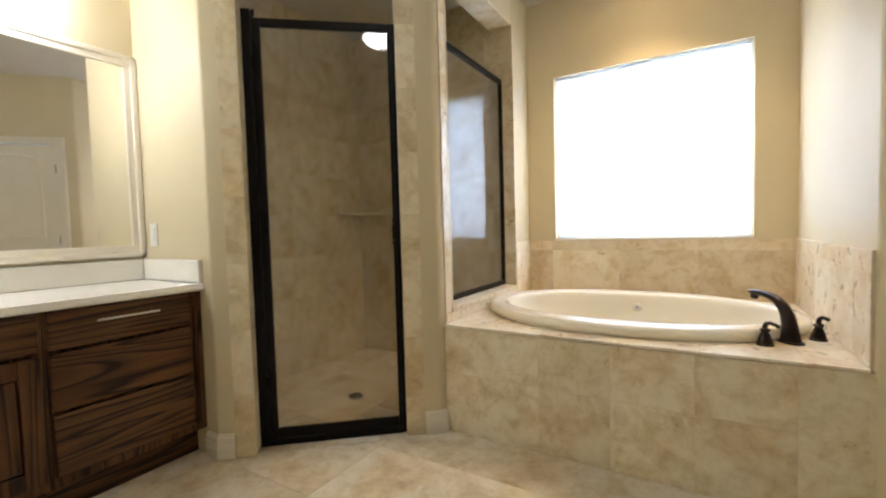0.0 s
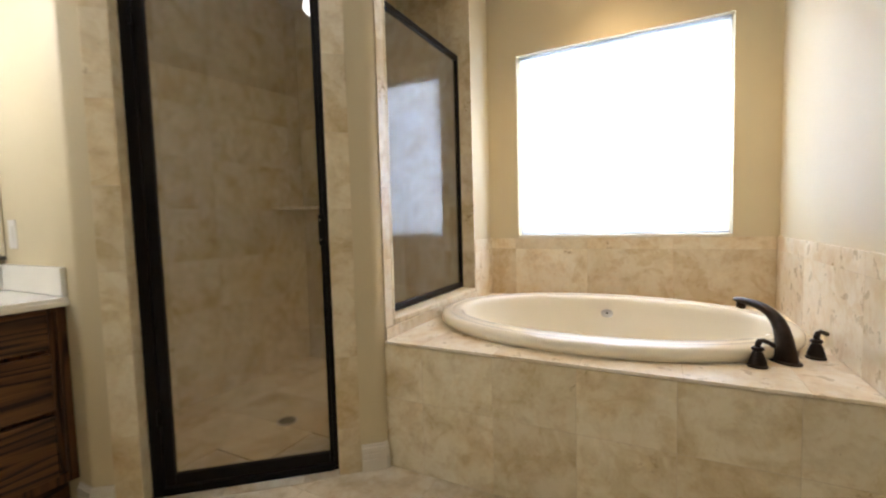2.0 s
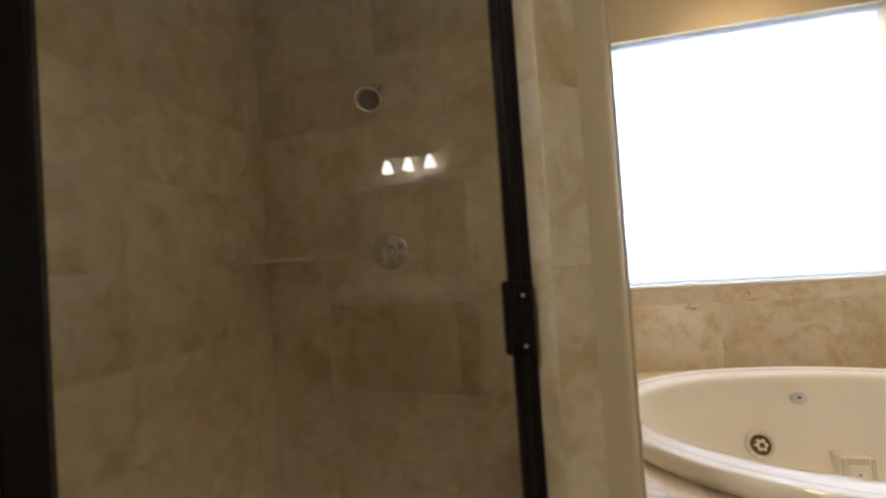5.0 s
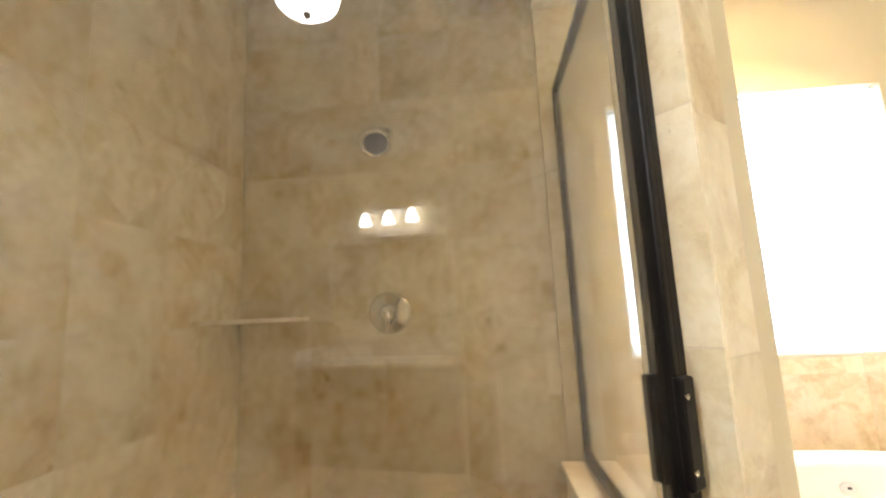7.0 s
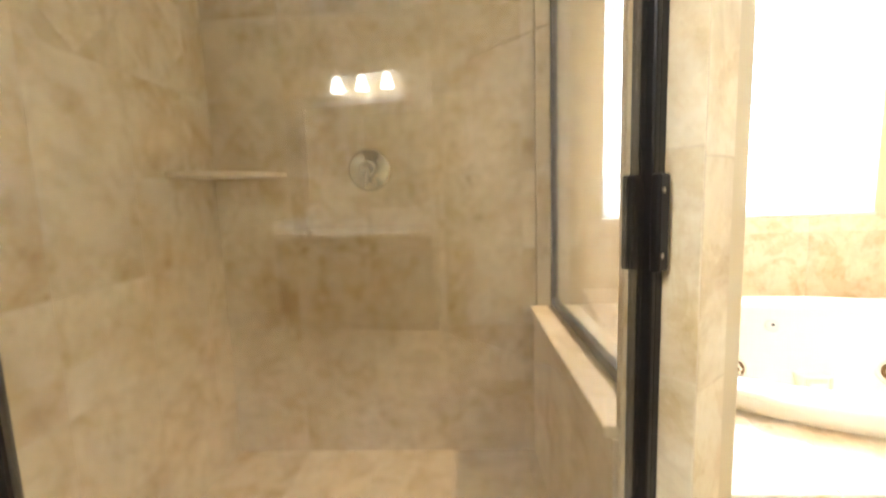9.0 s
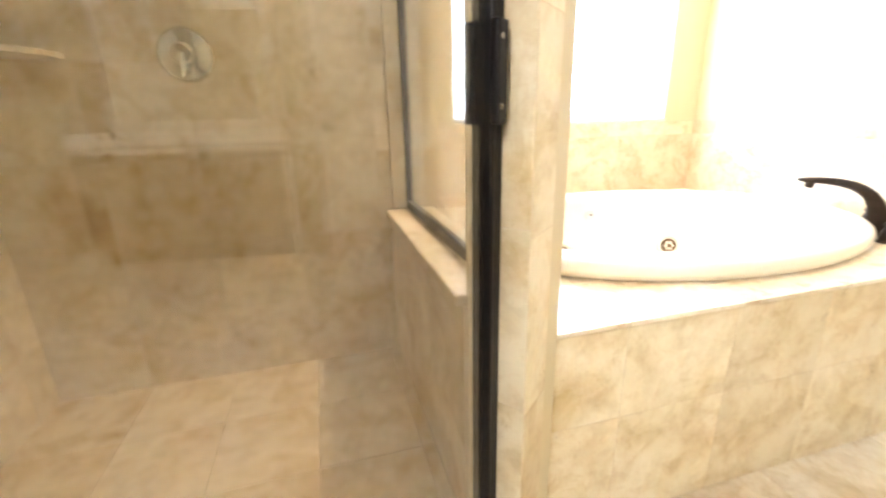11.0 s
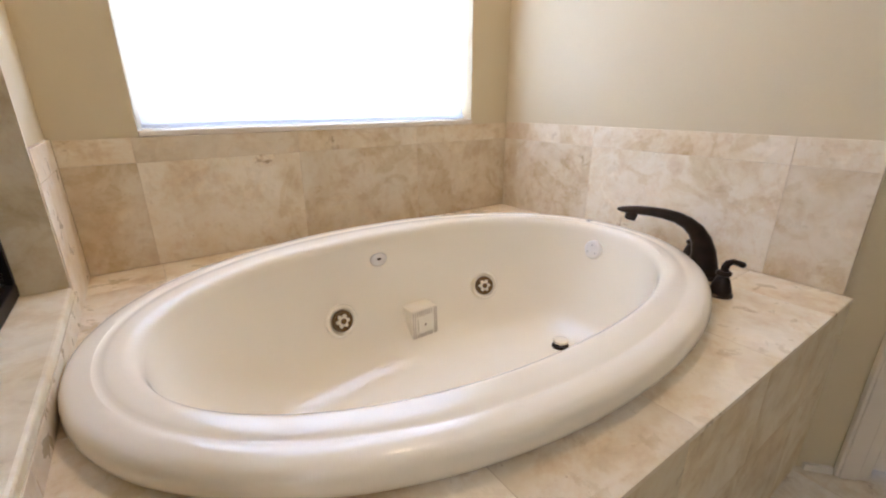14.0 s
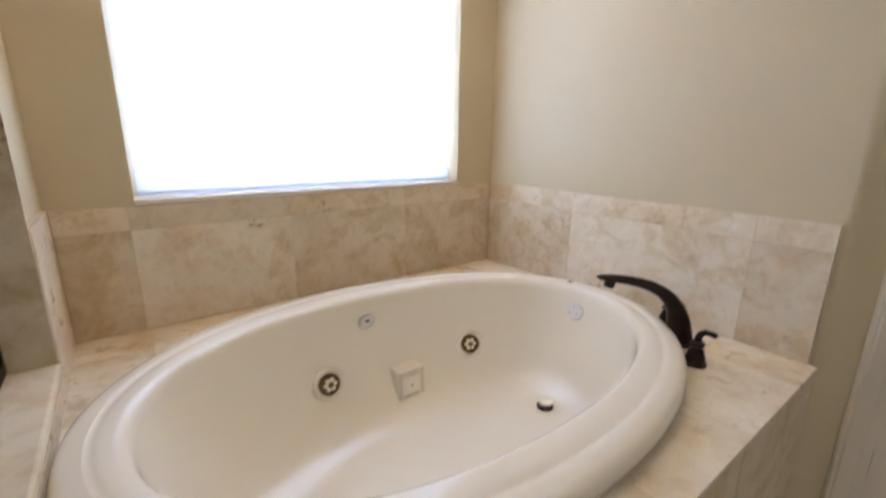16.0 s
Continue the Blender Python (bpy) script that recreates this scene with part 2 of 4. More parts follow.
FAR_BULB = glowing("dim_frosted_bulb_glass", (1.0, 0.98, 0.92), FAR_BULB_GLOW)
DOME = glowing("alabaster_bowl", (1.0, 0.97, 0.88), DOME_GLOW)
CAN_LAMP = glowing("warm_reflector_lamp", (1.0, 0.69, 0.35), CAN_GLOW)
DAYLIGHT = glowing("daylight_backdrop", (0.86, 0.94, 1.09), WINDOW_GLOW)


# ---- mesh helpers ----
def finish(bm, smooth=False, angle=35):
    bmesh.ops.recalc_face_normals(bm, faces=bm.faces)
    if smooth:
        for f in bm.faces:
            f.smooth = True
        for e in bm.edges:
            if len(e.link_faces) == 2 and e.calc_face_angle(0) > radians(angle):
                e.smooth = False
    return bm


def mesh_object(name, bm, mat, smooth=False):
    finish(bm, smooth)
    me = bpy.data.meshes.new(name)
    bm.to_mesh(me)
    bm.free()
    me.materials.append(mat)
    return new(name, me)


def part(name, bm, mat, parent, label="", smooth=False):
    ob = mesh_object(name, bm, mat, smooth)
    ob.parent = parent
    if label:
        ob["label"] = label
    return ob


def thing(name, at, label, category, group=""):
    """An empty at the base of a thing, under which its parts go, in its own coordinates."""
    e = new(name)
    e.matrix_world = at if isinstance(at, Matrix) else Matrix.Translation(at)
    return tagged(e, label, category, group)


def structure(name, bm, mat, label, smooth=False):
    return tagged(mesh_object(name, bm, mat, smooth), label, name.split("_")[0], kind="structure")


def bevel(bm, geom, width, segments=2):
    bmesh.ops.bevel(bm, geom=geom, offset=width, segments=segments, profile=0.5, affect="EDGES", clamp_overlap=True)


def box(x0, x1, y0, y1, z0, z1, r=0.0, bm=None, seg=2):
    own = bmesh.new()
    bmesh.ops.create_cube(own, size=1)
    for v in own.verts:
        v.co = Vector((x0 + (v.co.x + 0.5) * (x1 - x0), y0 + (v.co.y + 0.5) * (y1 - y0), z0 + (v.co.z + 0.5) * (z1 - z0)))
    if r:
        bevel(own, own.edges[:], r, seg)
    return join(bm, own)


def join(bm, own):
    if bm is None:
        return own
    me = bpy.data.meshes.new("joined")
    own.to_mesh(me)
    own.free()
    bm.from_mesh(me)
    bpy.data.meshes.remove(me)
    return bm


def prism(points, z0, z1, r=0.0, bm=None, corners=()):
    """An upright block over a plan outline; r rounds the upright edges at the points numbered in corners."""
    own = bmesh.new()
    low = [own.verts.new((x, y, z0)) for x, y in points]
    high = [own.verts.new((x, y, z1)) for x, y in points]
    n = len(points)
    own.faces.new(low[::-1]), own.faces.new(high)
    for i in range(n):
        own.faces.new((low[i], low[(i + 1) % n], high[(i + 1) % n], high[i]))
    if r:
        edges = [e for e in own.edges for i in corners if set(e.verts) == {low[i], high[i]}]
        bevel(own, edges, r, 4)
    return join(bm, own)


def lathe(profile, n=24, m=None, bm=None):
    """Turn a profile of (radius, height) round z."""
    own = bmesh.new()
    rings = [[own.verts.new((r * math.cos(a), r * math.sin(a), z)) for a in (2 * math.pi * i / n for i in range(n))] for r, z in profile]
    for p, q in zip(rings, rings[1:]):
        for i in range(n):
            own.faces.new((p[i], p[(i + 1) % n], q[(i + 1) % n], q[i]))
    own.faces.new(rings[0][::-1]), own.faces.new(rings[-1])
    if m:
        own.transform(m)
    return join(bm, own)


def tube(points, radii, n=14, flat=1.0, bm=None):
    """A bent rod through points; flat squeezes it across."""
    own, rings = bmesh.new(), []
    pts = [Vector(p) for p in points]
    for i, p in enumerate(pts):
        d = (pts[min(i + 1, len(pts) - 1)] - pts[max(i - 1, 0)]).normalized()
        side = d.cross(Vector((0, 0, 1)))
        side = side.normalized() if side.length > 1e-3 else Vector((1, 0, 0))
        up = side.cross(d)
        r = radii[i] if isinstance(radii, (list, tuple)) else radii
        rings.append([own.verts.new(p + side * (r * math.cos(a)) + up * (r * flat * math.sin(a))) for a in (2 * math.pi * k / n for k in range(n))])
    for p, q in zip(rings, rings[1:]):
        for i in range(n):
            own.faces.new((p[i], p[(i + 1) % n], q[(i + 1) % n], q[i]))
    own.faces.new(rings[0][::-1]), own.faces.new(rings[-1])
    return join(bm, own)


def on_diag(x, y):
    p = DIAG @ Vector((x, y, 0))
    return (p.x, p.y)


# ---- large structure ----
FLOOR = structure("floor", box(WALL_W - 0.2, WALL_E + 0.2, WALL_S - 0.2, WALL_N + 0.2, -0.1, -0.0025), GROUT, "grouted bed of the travertine tile floor")
structure("ceiling", box(WALL_W - 0.2, WALL_E + 0.2, WALL_S - 0.2, WALL_N + 0.2, CEILING, CEILING + 0.1), CEIL, "pale painted textured ceiling")
structure("wall_west", box(WALL_W - 0.15, WALL_W, WALL_S - 0.15, SWITCH_Y + 0.06, 0, CEILING), PAINT, "warm tan painted wall behind the vanity")
structure("wall_south", box(WALL_W - 0.15, WALL_E + 0.15, WALL_S - 0.15, WALL_S, 0, CEILING), PAINT, "warm tan painted wall")
structure("wall_east", box(WALL_E, WALL_E + 0.15, WALL_S, 0.86, 0, CEILING), PAINT, "warm tan painted wall behind the far vanity")
# wall at the end of the vanity, with the left pier of the shower front
structure("wall_switch", prism([(WALL_W - 0.1, SWITCH_Y), (-1.951, SWITCH_Y), on_diag(-0.60, -0.010), on_diag(-0.60, 0.12), (-2.02, SWITCH_Y + 0.12), (WALL_W - 0.1, SWITCH_Y + 0.12)], 0, CEILING, 0.012, corners=(1,)), PAINT, "tan painted wall with rounded corner beside the shower", True)
structure("wall_shower_pier", prism([on_diag(0.15, 0.022), (TUB_W, 1.8546), (TUB_W, 1.957), (SHOWER_E, 1.957), on_diag(0.15, 0.12)], 0, CEILING, 0.028, corners=(1,)), PAINT, "tan painted pier between shower door and tub", True)
structure("wall_shower_header", prism([on_diag(-0.60, -0.010), on_diag(0.15, 0.022), on_diag(0.15, 0.12), on_diag(-0.60, 0.12)], 2.5, CEILING), PAINT, "tan painted header above the shower opening")
structure("wall_tub_side_low", box(SHOWER_E, TUB_W, 1.957, SHOWER_N, 0, 0.63), PAINT, "low wall between shower and tub")
structure("wall_tub_side_high", box(SHOWER_E, TUB_W, 1.957, SHOWER_N, 2.5, CEILING, 0.0), PAINT, "painted header above the shower side opening")
structure("wall_tub_side_far", prism([(SHOWER_E, SHOWER_N), (TUB_W, SHOWER_N), (TUB_W, WALL_N), (SHOWER_E, WALL_N)], 0, CEILING, 0.018, corners=(1,)), PAINT, "painted pier between shower and window wall", True)
structure("wall_shower_west", box(SHOWER_W - 0.15, SHOWER_W - 0.012, SWITCH_Y + 0.12, WALL_N, 0, CEILING), GROUT, "grouted backing of the shower wall")
structure("wall_shower_back", box(SHOWER_W - 0.012, SHOWER_E, SHOWER_N + 0.012, WALL_N, 0, CEILING), GROUT, "grouted backing of the shower wall")
wn_bm = box(TUB_W - 0.2, WIN_X0, WALL_N, WALL_N + 0.16, 0, CEILING)
box(WIN_X1, TUB_E + 0.2, WALL_N, WALL_N + 0.16, 0, CEILING, bm=wn_bm)
box(WIN_X0, WIN_X1, WALL_N, WALL_N + 0.16, 0, WIN_Z0, bm=wn_bm)
box(WIN_X0, WIN_X1, WALL_N, WALL_N + 0.16, WIN_Z1, CEILING, bm=wn_bm)
structure("wall_north", wn_bm, PAINT, "golden tan painted wall round the bathroom window")
# east side of the tub, then the slanted wall with the closet door
EAST = Matrix.Translation((0.51, 1.87, 0)) @ pose(0, 0, 0, 0, 0, -48.6)   # x along the slanted wall, y into it
def on_east(x, y):
    p = EAST @ Vector((x, y, 0))
    return (p.x, p.y)
DOOR_S0, DOOR_S1, DOOR_TOP = 0.17, 0.92, 2.05
structure("wall_tub_east", prism([(TUB_E, WALL_N), (TUB_E, 1.8815), on_east(DOOR_S0 - 0.02, 0), on_east(DOOR_S0 - 0.02, 0.12), (0.68, 2.05), (0.68, WALL_N)], 0, CEILING, 0.016, corners=(1,)), PAINT, "tan painted wall with rounded corner beside the tub", True)
structure("wall_closet_far", prism([on_east(DOOR_S1 + 0.02, 0), on_east(1.37, 0), (WALL_E + 0.1, on_east(1.37, 0)[1]), (WALL_E + 0.1, on_east(1.37, 0)[1] + 0.15), on_east(DOOR_S1 + 0.02, 0.12)], 0, CEILING), PAINT, "tan painted wall beside the closet door")
structure("wall_closet_header", prism([on_east(DOOR_S0 - 0.02, 0), on_east(DOOR_S1 + 0.02, 0), on_east(DOOR_S1 + 0.02, 0.12), on_east(DOOR_S0 - 0.02, 0.12)], DOOR_TOP + 0.02, CEILING), PAINT, "tan painted wall above the closet door")
structure("wall_closet_back", box(0.68, WALL_E + 0.1, 2.3, 2.4, 0, CEILING), PAINT, "plain wall of the closet")
structure("backdrop", box(-3.2, 2.6, WALL_N + 0.9, WALL_N + 0.92, -0.6, 4.0), DAYLIGHT, "bright overcast daylight outside the window")

# ---- window ----
def window():
    w = tagged(new("window_1"), "white framed window with lowered translucent horizontal blind", "window", kind="structure")
    w.matrix_world = Matrix.Translation((WIN_X0, WALL_N, WIN_Z0))
    W, H = WIN_X1 - WIN_X0, WIN_Z1 - WIN_Z0
    f = box(0, 0.035, 0.085, 0.135, 0, H, 0.004)
    box(W - 0.035, W, 0.085, 0.135, 0, H, 0.004, bm=f)
    box(0.035, W - 0.035, 0.085, 0.135, 0, 0.04, 0.004, bm=f)
    box(0.035, W - 0.035, 0.085, 0.135, H - 0.035, H, 0.004, bm=f)
    part("window_frame", f, WHITE, w, "white window frame")
    p = part("pane", box(0.035, W - 0.035, 0.108, 0.112, 0.04, H - 0.035), GLASS, w)
    p.visible_shadow = False
    part("window_sill", box(0.0, W, -0.012, 0.085, -0.012, 0.006, 0.004), WHITE, w, "thin painted sill")
    return w


def blind():
    W, H = WIN_X1 - WIN_X0, WIN_Z1 - WIN_Z0
    b = thing("window_blind", (WIN_X0, WALL_N, WIN_Z0), "white vinyl horizontal blind, lowered and closed", "blind")
    part("head_rail", box(0.012, W - 0.012, 0.034, 0.062, H - 0.018, H - 0.001, 0.003), SLAT, b)
    part("bottom_rail", box(0.012, W - 0.012, 0.036, 0.058, 0.010, 0.024, 0.003), SLAT, b)
    slat = bmesh.new()
    n = 5
    rows = [[slat.verts.new((x, 0.006 * math.cos((k / (n - 1) - 0.5) * 2.4) , -0.032 + 0.064 * k / (n - 1))) for k in range(n)] for x in (0.014, W - 0.014)]
    for k in range(n - 1):
        slat.faces.new((rows[0][k], rows[1][k], rows[1][k + 1], rows[0][k + 1]))
    first = part("slat", slat, SLAT, b, "", True)
    z = 0.052
    count = 20
    for i in range(count):
        s = first if i == 0 else first.copy()
        if i:
            scene.collection.objects.link(s)
        s.location = (0, 0.045, z + 0.0582 * i)
        s.rotation_euler = (radians(-8), 0, 0)
    part("wand", tube([(0.05, 0.028, H - 0.05), (0.052, 0.026, H - 0.6)], 0.004, 8), PLASTIC, b)


window()
blind()


# ---- tub and deck ----
def tub():
    t = thing("bathtub", (-0.340, 2.52, DECK_Z), "oval drop-in biscuit acrylic whirlpool tub in a travertine deck", "bathtub")
    # half length, half width, height, shift, squareness
    rings = [(0.768, 0.54, -0.02, 0, 2.1), (0.768, 0.54, 0.003, 0, 2.1), (0.778, 0.55, 0.006, 0, 2.1), (0.784, 0.556, 0.014, 0, 2.1), (0.7865, 0.5585, 0.026, 0, 2.1), (0.785, 0.557, 0.038, 0, 2.1), (0.781, 0.553, 0.046, 0, 2.1), (0.774, 0.546, 0.0515, 0, 2.1), (0.764, 0.536, 0.0545, 0, 2.1), (0.75, 0.522, 0.0555, 0, 2.1),
             (0.740, 0.508, 0.0562, 0, 2.1), (0.737, 0.504, 0.0543, 0, 2.1), (0.729, 0.496, 0.0538, 0, 2.1), (0.724, 0.490, 0.0556, 0, 2.1), (0.718, 0.472, 0.0560, 0.002, 2.1), (0.704, 0.442, 0.0550, 0.005, 2.12), (0.699, 0.433, 0.0530, 0.008, 2.15), (0.691, 0.424, 0.0480, 0.010, 2.17), (0.685, 0.418, 0.038, 0.011, 2.18), (0.681, 0.413, 0.022, 0.012, 2.2),
             (0.672, 0.408, -0.02, 0.014, 2.3), (0.655, 0.398, -0.08, 0.018, 2.45), (0.635, 0.386, -0.15, 0.024, 2.65), (0.612, 0.37, -0.22, 0.032, 2.8), (0.585, 0.345, -0.28, 0.040, 2.8), (0.545, 0.305, -0.325, 0.048, 2.7), (0.48, 0.25, -0.352, 0.055, 2.6), (0.36, 0.18, -0.364, 0.06, 2.4), (0.18, 0.09, -0.368, 0.065, 2.2)]

    def wall(x, z):
        """Depth of the back wall of the basin at x, z."""
        for (a0, b0, z0, s0, p0), (a1, b1, z1, s1, p1) in zip(rings[19:], rings[20:]):
            if z1 <= z <= z0:
                k = (z0 - z) / (z0 - z1)
                a, b, sh, p = (u + (v - u) * k for u, v in ((a0, a1), (b0, b1), (s0, s1), (p0, p1)))
                return b * (1 - abs((x - sh) / a) ** p) ** (1 / p)

    bm, n, prev = bmesh.new(), 96, None
    for a, b, z, shift, p in rings:
        ring = []
        for i in range(n):
            q = 2 * math.pi * i / n
            c, s = math.cos(q), math.sin(q)
            ring.append(bm.verts.new((shift + a * math.copysign(abs(c) ** (2 / p), c), b * math.copysign(abs(s) ** (2 / p), s), z)))
        if prev:
            for i in range(n):
                bm.faces.new((prev[i], prev[(i + 1) % n], ring[(i + 1) % n], ring[i]))
        prev = ring
    bm.faces.new(prev)
    part("basin", bm, ENAMEL, t, "", True).data.polygons.foreach_set("use_smooth", [True] * len(t.children[0].data.polygons))

    def jet(x, y, z, lean, turn):
        m = pose(x, y, z, 90 - lean, 0, turn) @ Matrix.Scale(1.32, 4)
        j = part("jet", lathe([(0.043, -0.010), (0.043, 0.003), (0.0405, 0.0075), (0.0365, 0.0085), (0.033, 0.0070), (0.0285, 0.0015)], 24, m), ENAMEL, t, "biscuit jet surround", True)
        j2 = lathe([(0.0275, 0.004), (0.0275, 0.0088), (0.0245, 0.0095), (0.0215, 0.0065)], 24, m)
        part("jet_ring", j2, BRASS, j, "aged brass ring", True)
        nozzle = bmesh.new()
        for k in range(6):
            a = k * math.pi / 3
            lathe([(0.0050, 0.003), (0.0050, 0.012), (0.0036, 0.0135)], 8, m @ Matrix.Translation((0.0135 * math.cos(a), 0.0135 * math.sin(a), 0)), bm=nozzle)
        lathe([(0.0125, 0.003), (0.0125, 0.0125), (0.0105, 0.014), (0.007, 0.0135)], 16, m, bm=nozzle)
        part("jet_nozzle", nozzle, ENAMEL, j, "biscuit star nozzle", True)
        part("jet_bore", lathe([(0.0076, 0.012), (0.0076, 0.0148), (0.005, 0.015)], 14, m), BRASS, j, "dark jet opening", True)
    jet(-0.16, wall(-0.16, -0.205) + 0.001, -0.205, 14, 6)
    jet(0.421, wall(0.421, -0.212) + 0.001, -0.212, 16, -20)
    # square suction cover low on the back wall
    g = pose(0.127, wall(0.127, -0.285) - 0.012, -0.280, 88, 0, 0)
    s = box(-0.055, 0.055, -0.060, 0.062, -0.05, 0.024, 0.006)
    s.transform(g)
    cover = part("suction_cover", s, ENAMEL, t, "square biscuit suction cover")
    s = bmesh.new()
    for y, z, y2, z2 in ((-0.092, -0.05, -0.092, 0.012), (-0.058, -0.05, -0.058, 0.021)):
        for x in (-0.053, 0.053):
            s.verts.new((x, y, z)), s.verts.new((x, y2, z2))
    bmesh.ops.convex_hull(s, input=s.verts[:])
    s.transform(g)
    part("skirt", s, ENAMEL, cover, "slanted biscuit skirt")
    s = box(-0.030, 0.030, -0.026, 0.030, 0.022, 0.0275, 0.0015)
    s.transform(g)
    part("centre_plate", s, ENAMEL, cover)
    fins = [(-0.050, -0.0475, -0.052, 0.056), (-0.042, -0.0395, -0.052, 0.056), (0.0395, 0.042, -0.052, 0.056), (0.0475, 0.050, -0.052, 0.056)]
    for k in range(8):
        x = -0.0335 + 0.0085 * k
        fins += [(x, x + 0.003, 0.036, 0.056), (x, x + 0.003, -0.052, -0.032)]
    for x0, x1, y0, y1 in fins:
        s = box(x0, x1, y0, y1, 0.022, 0.0265)
        s.transform(g)
        part("cover_rib", s, RIB, cover, "moulded rib in a tan that carries its shade")
    s = lathe([(0.004, 0.024), (0.004, 0.0285), (0.0025, 0.029)], 12, g)
    part("screw", s, BRASS, cover)
    # overflow badge on the back wall, drain and air control
    o = part("overflow_plate", lathe([(0.032, -0.004), (0.032, 0.003), (0.028, 0.006), (0.012, 0.007)], 28, pose(0.005, wall(0.005, -0.035) + 0.001, -0.035, 84, 0, 0) @ Matrix.Diagonal((1.0, 0.75, 1, 1))), STEEL, t, "oval brushed nickel overflow plate", True)
    # Solid dark block: the slot's shade as colour, no opening is cut.
    part("overflow_slot", box(-0.002, 0.012, wall(0.005, -0.035) - 0.0085, wall(0.005, -0.035) - 0.004, -0.036, -0.028, 0.001), DARK, o)
    k = part("air_control", lathe([(0.034, -0.004), (0.034, 0.006), (0.029, 0.011), (0.010, 0.012)], 28, pose(0.682, 0.03, -0.03, 84, 0, -90)), PLASTIC, t, "round white control knob", True)
    for a in (90, 210, 330):
        part("dimple", lathe([(0.004, 0.010), (0.004, 0.0135), (0.002, 0.014)], 10, pose(0.682, 0.03, -0.03, 84, 0, -90) @ Matrix.Translation((0.018 * math.cos(radians(a)), 0.018 * math.sin(radians(a)), 0))), STEEL, k)
    d = part("drain_ring", lathe([(0.030, -0.366), (0.030, -0.362), (0.024, -0.360), (0.018, -0.363)], 24, Matrix.Translation((0.508, 0.0, 0.012))), BRONZE, t, "dark bronze drain ring", True)
    part("stopper", lathe([(0.006, -0.362), (0.006, -0.350), (0.026, -0.348), (0.026, -0.340), (0.014, -0.336)], 20, Matrix.Translation((0.508, 0.0, 0.012))), ENAMEL, d, "pale drain stopper", True)
    b = part("air_button", lathe([(0.016, 0.044), (0.016, 0.050), (0.010, 0.052)], 20, Matrix.Translation((0.738, 0.10, 0.004))), BRONZE, t, "small dark round rim button", True)
    return t


tub()


def deck():
    """Carcass of the tub deck, with an oval well."""
    d = bmesh.new()
    n, cx, cy, a, b = 64, -0.34, 2.52, 0.75, 0.523
    x0, x1, y0, y1, z = TUB_W, TUB_E, DECK_Y + 0.012, WALL_N, DECK_Z - 0.0016
    inner = [d.verts.new((cx + a * math.cos(2 * math.pi * i / n), cy + b * math.sin(2 * math.pi * i / n), z)) for i in range(n)]
    outer = []
    for v in inner:
        dx, dy = v.co.x - cx, v.co.y - cy
        k = min((x1 - cx) / dx if dx > 1e-6 else 9, (x0 - cx) / dx if dx < -1e-6 else 9, (y1 - cy) / dy if dy > 1e-6 else 9, (y0 - cy) / dy if dy < -1e-6 else 9)
        outer.append(d.verts.new((cx + dx * k, cy + dy * k, z)))
    low = [d.verts.new((v.co.x, v.co.y, 0)) for v in outer]
    deep = [d.verts.new((v.co.x, v.co.y, 0)) for v in inner]
    for i in range(n):
        j = (i + 1) % n
        d.faces.new((inner[i], inner[j], outer[j], outer[i]))
        d.faces.new((outer[i], outer[j], low[j], low[i]))
        d.faces.new((inner[i], deep[i], deep[j], inner[j]))
    structure("tub_deck", d, GROUT, "built-in tub deck behind travertine tiles")


deck()


def tub_filler():
    f = thing("tub_faucet", (0.320, 2.175, DECK_Z), "oil-rubbed bronze arched roman tub spout on the deck", "faucet")
    # the arch lies in one upright plane: reach, height, half depth, half width
    arch = [(-0.004, 0.0, 0.045, 0.032), (-0.004, 0.012, 0.043, 0.031), (-0.002, 0.04, 0.037, 0.028), (0.003, 0.075, 0.031, 0.0255), (0.014, 0.107, 0.026, 0.0235), (0.032, 0.134, 0.022, 0.022), (0.056, 0.153, 0.0185, 0.0205), (0.085, 0.166, 0.0165, 0.0195), (0.118, 0.173, 0.0150, 0.0185), (0.150, 0.176, 0.0138, 0.018), (0.182, 0.1765, 0.0130, 0.0178), (0.212, 0.1755, 0.0115, 0.017), (0.234, 0.1755, 0.0075, 0.0135), (0.244, 0.176, 0.003, 0.006)]
    turn = Matrix.Rotation(math.atan2(0.19, -0.108), 4, "Z")
    s, n, rings = bmesh.new(), 20, []
    for i, (x, z, deep, wide) in enumerate(arch):
        x0, z0 = arch[max(i - 1, 0)][:2]
        x1, z1 = arch[min(i + 1, len(arch) - 1)][:2]
        tilt = math.atan2(z1 - z0, x1 - x0)
        nx, nz = (1.0, 0.0) if i < 2 else (math.sin(tilt), -math.cos(tilt))
        rings.append([s.verts.new((x + deep * math.cos(q) * nx, wide * math.sin(q), z + deep * math.cos(q) * nz)) for q in (2 * math.pi * k / n for k in range(n))])
    for p, q in zip(rings, rings[1:]):
        for k in range(n):
            s.faces.new((p[k], p[(k + 1) % n], q[(k + 1) % n], q[k]))
    s.faces.new(rings[0]), s.faces.new(rings[-1])
    s.transform(turn)
    part("spout", s, BRONZE, f, "", True)
    o = lathe([(0.0125, -0.012), (0.0155, -0.011), (0.017, 0.0), (0.0165, 0.012), (0.012, 0.018)], 20, turn @ Matrix.Translation((0.204, 0, 0.159)) @ pose(0, 0, 0, 0, -14, 0))
    part("outlet", o, BRONZE, f, "", True)
    b = lathe([(0.041, 0), (0.041, 0.005), (0.038, 0.008), (0.030, 0.009)], 24, turn @ Matrix.Translation((-0.004, 0, 0)) @ Matrix.Diagonal((1.36, 0.93, 1, 1)))
    part("base_ring", b, BRONZE, f, "", True)
    return f


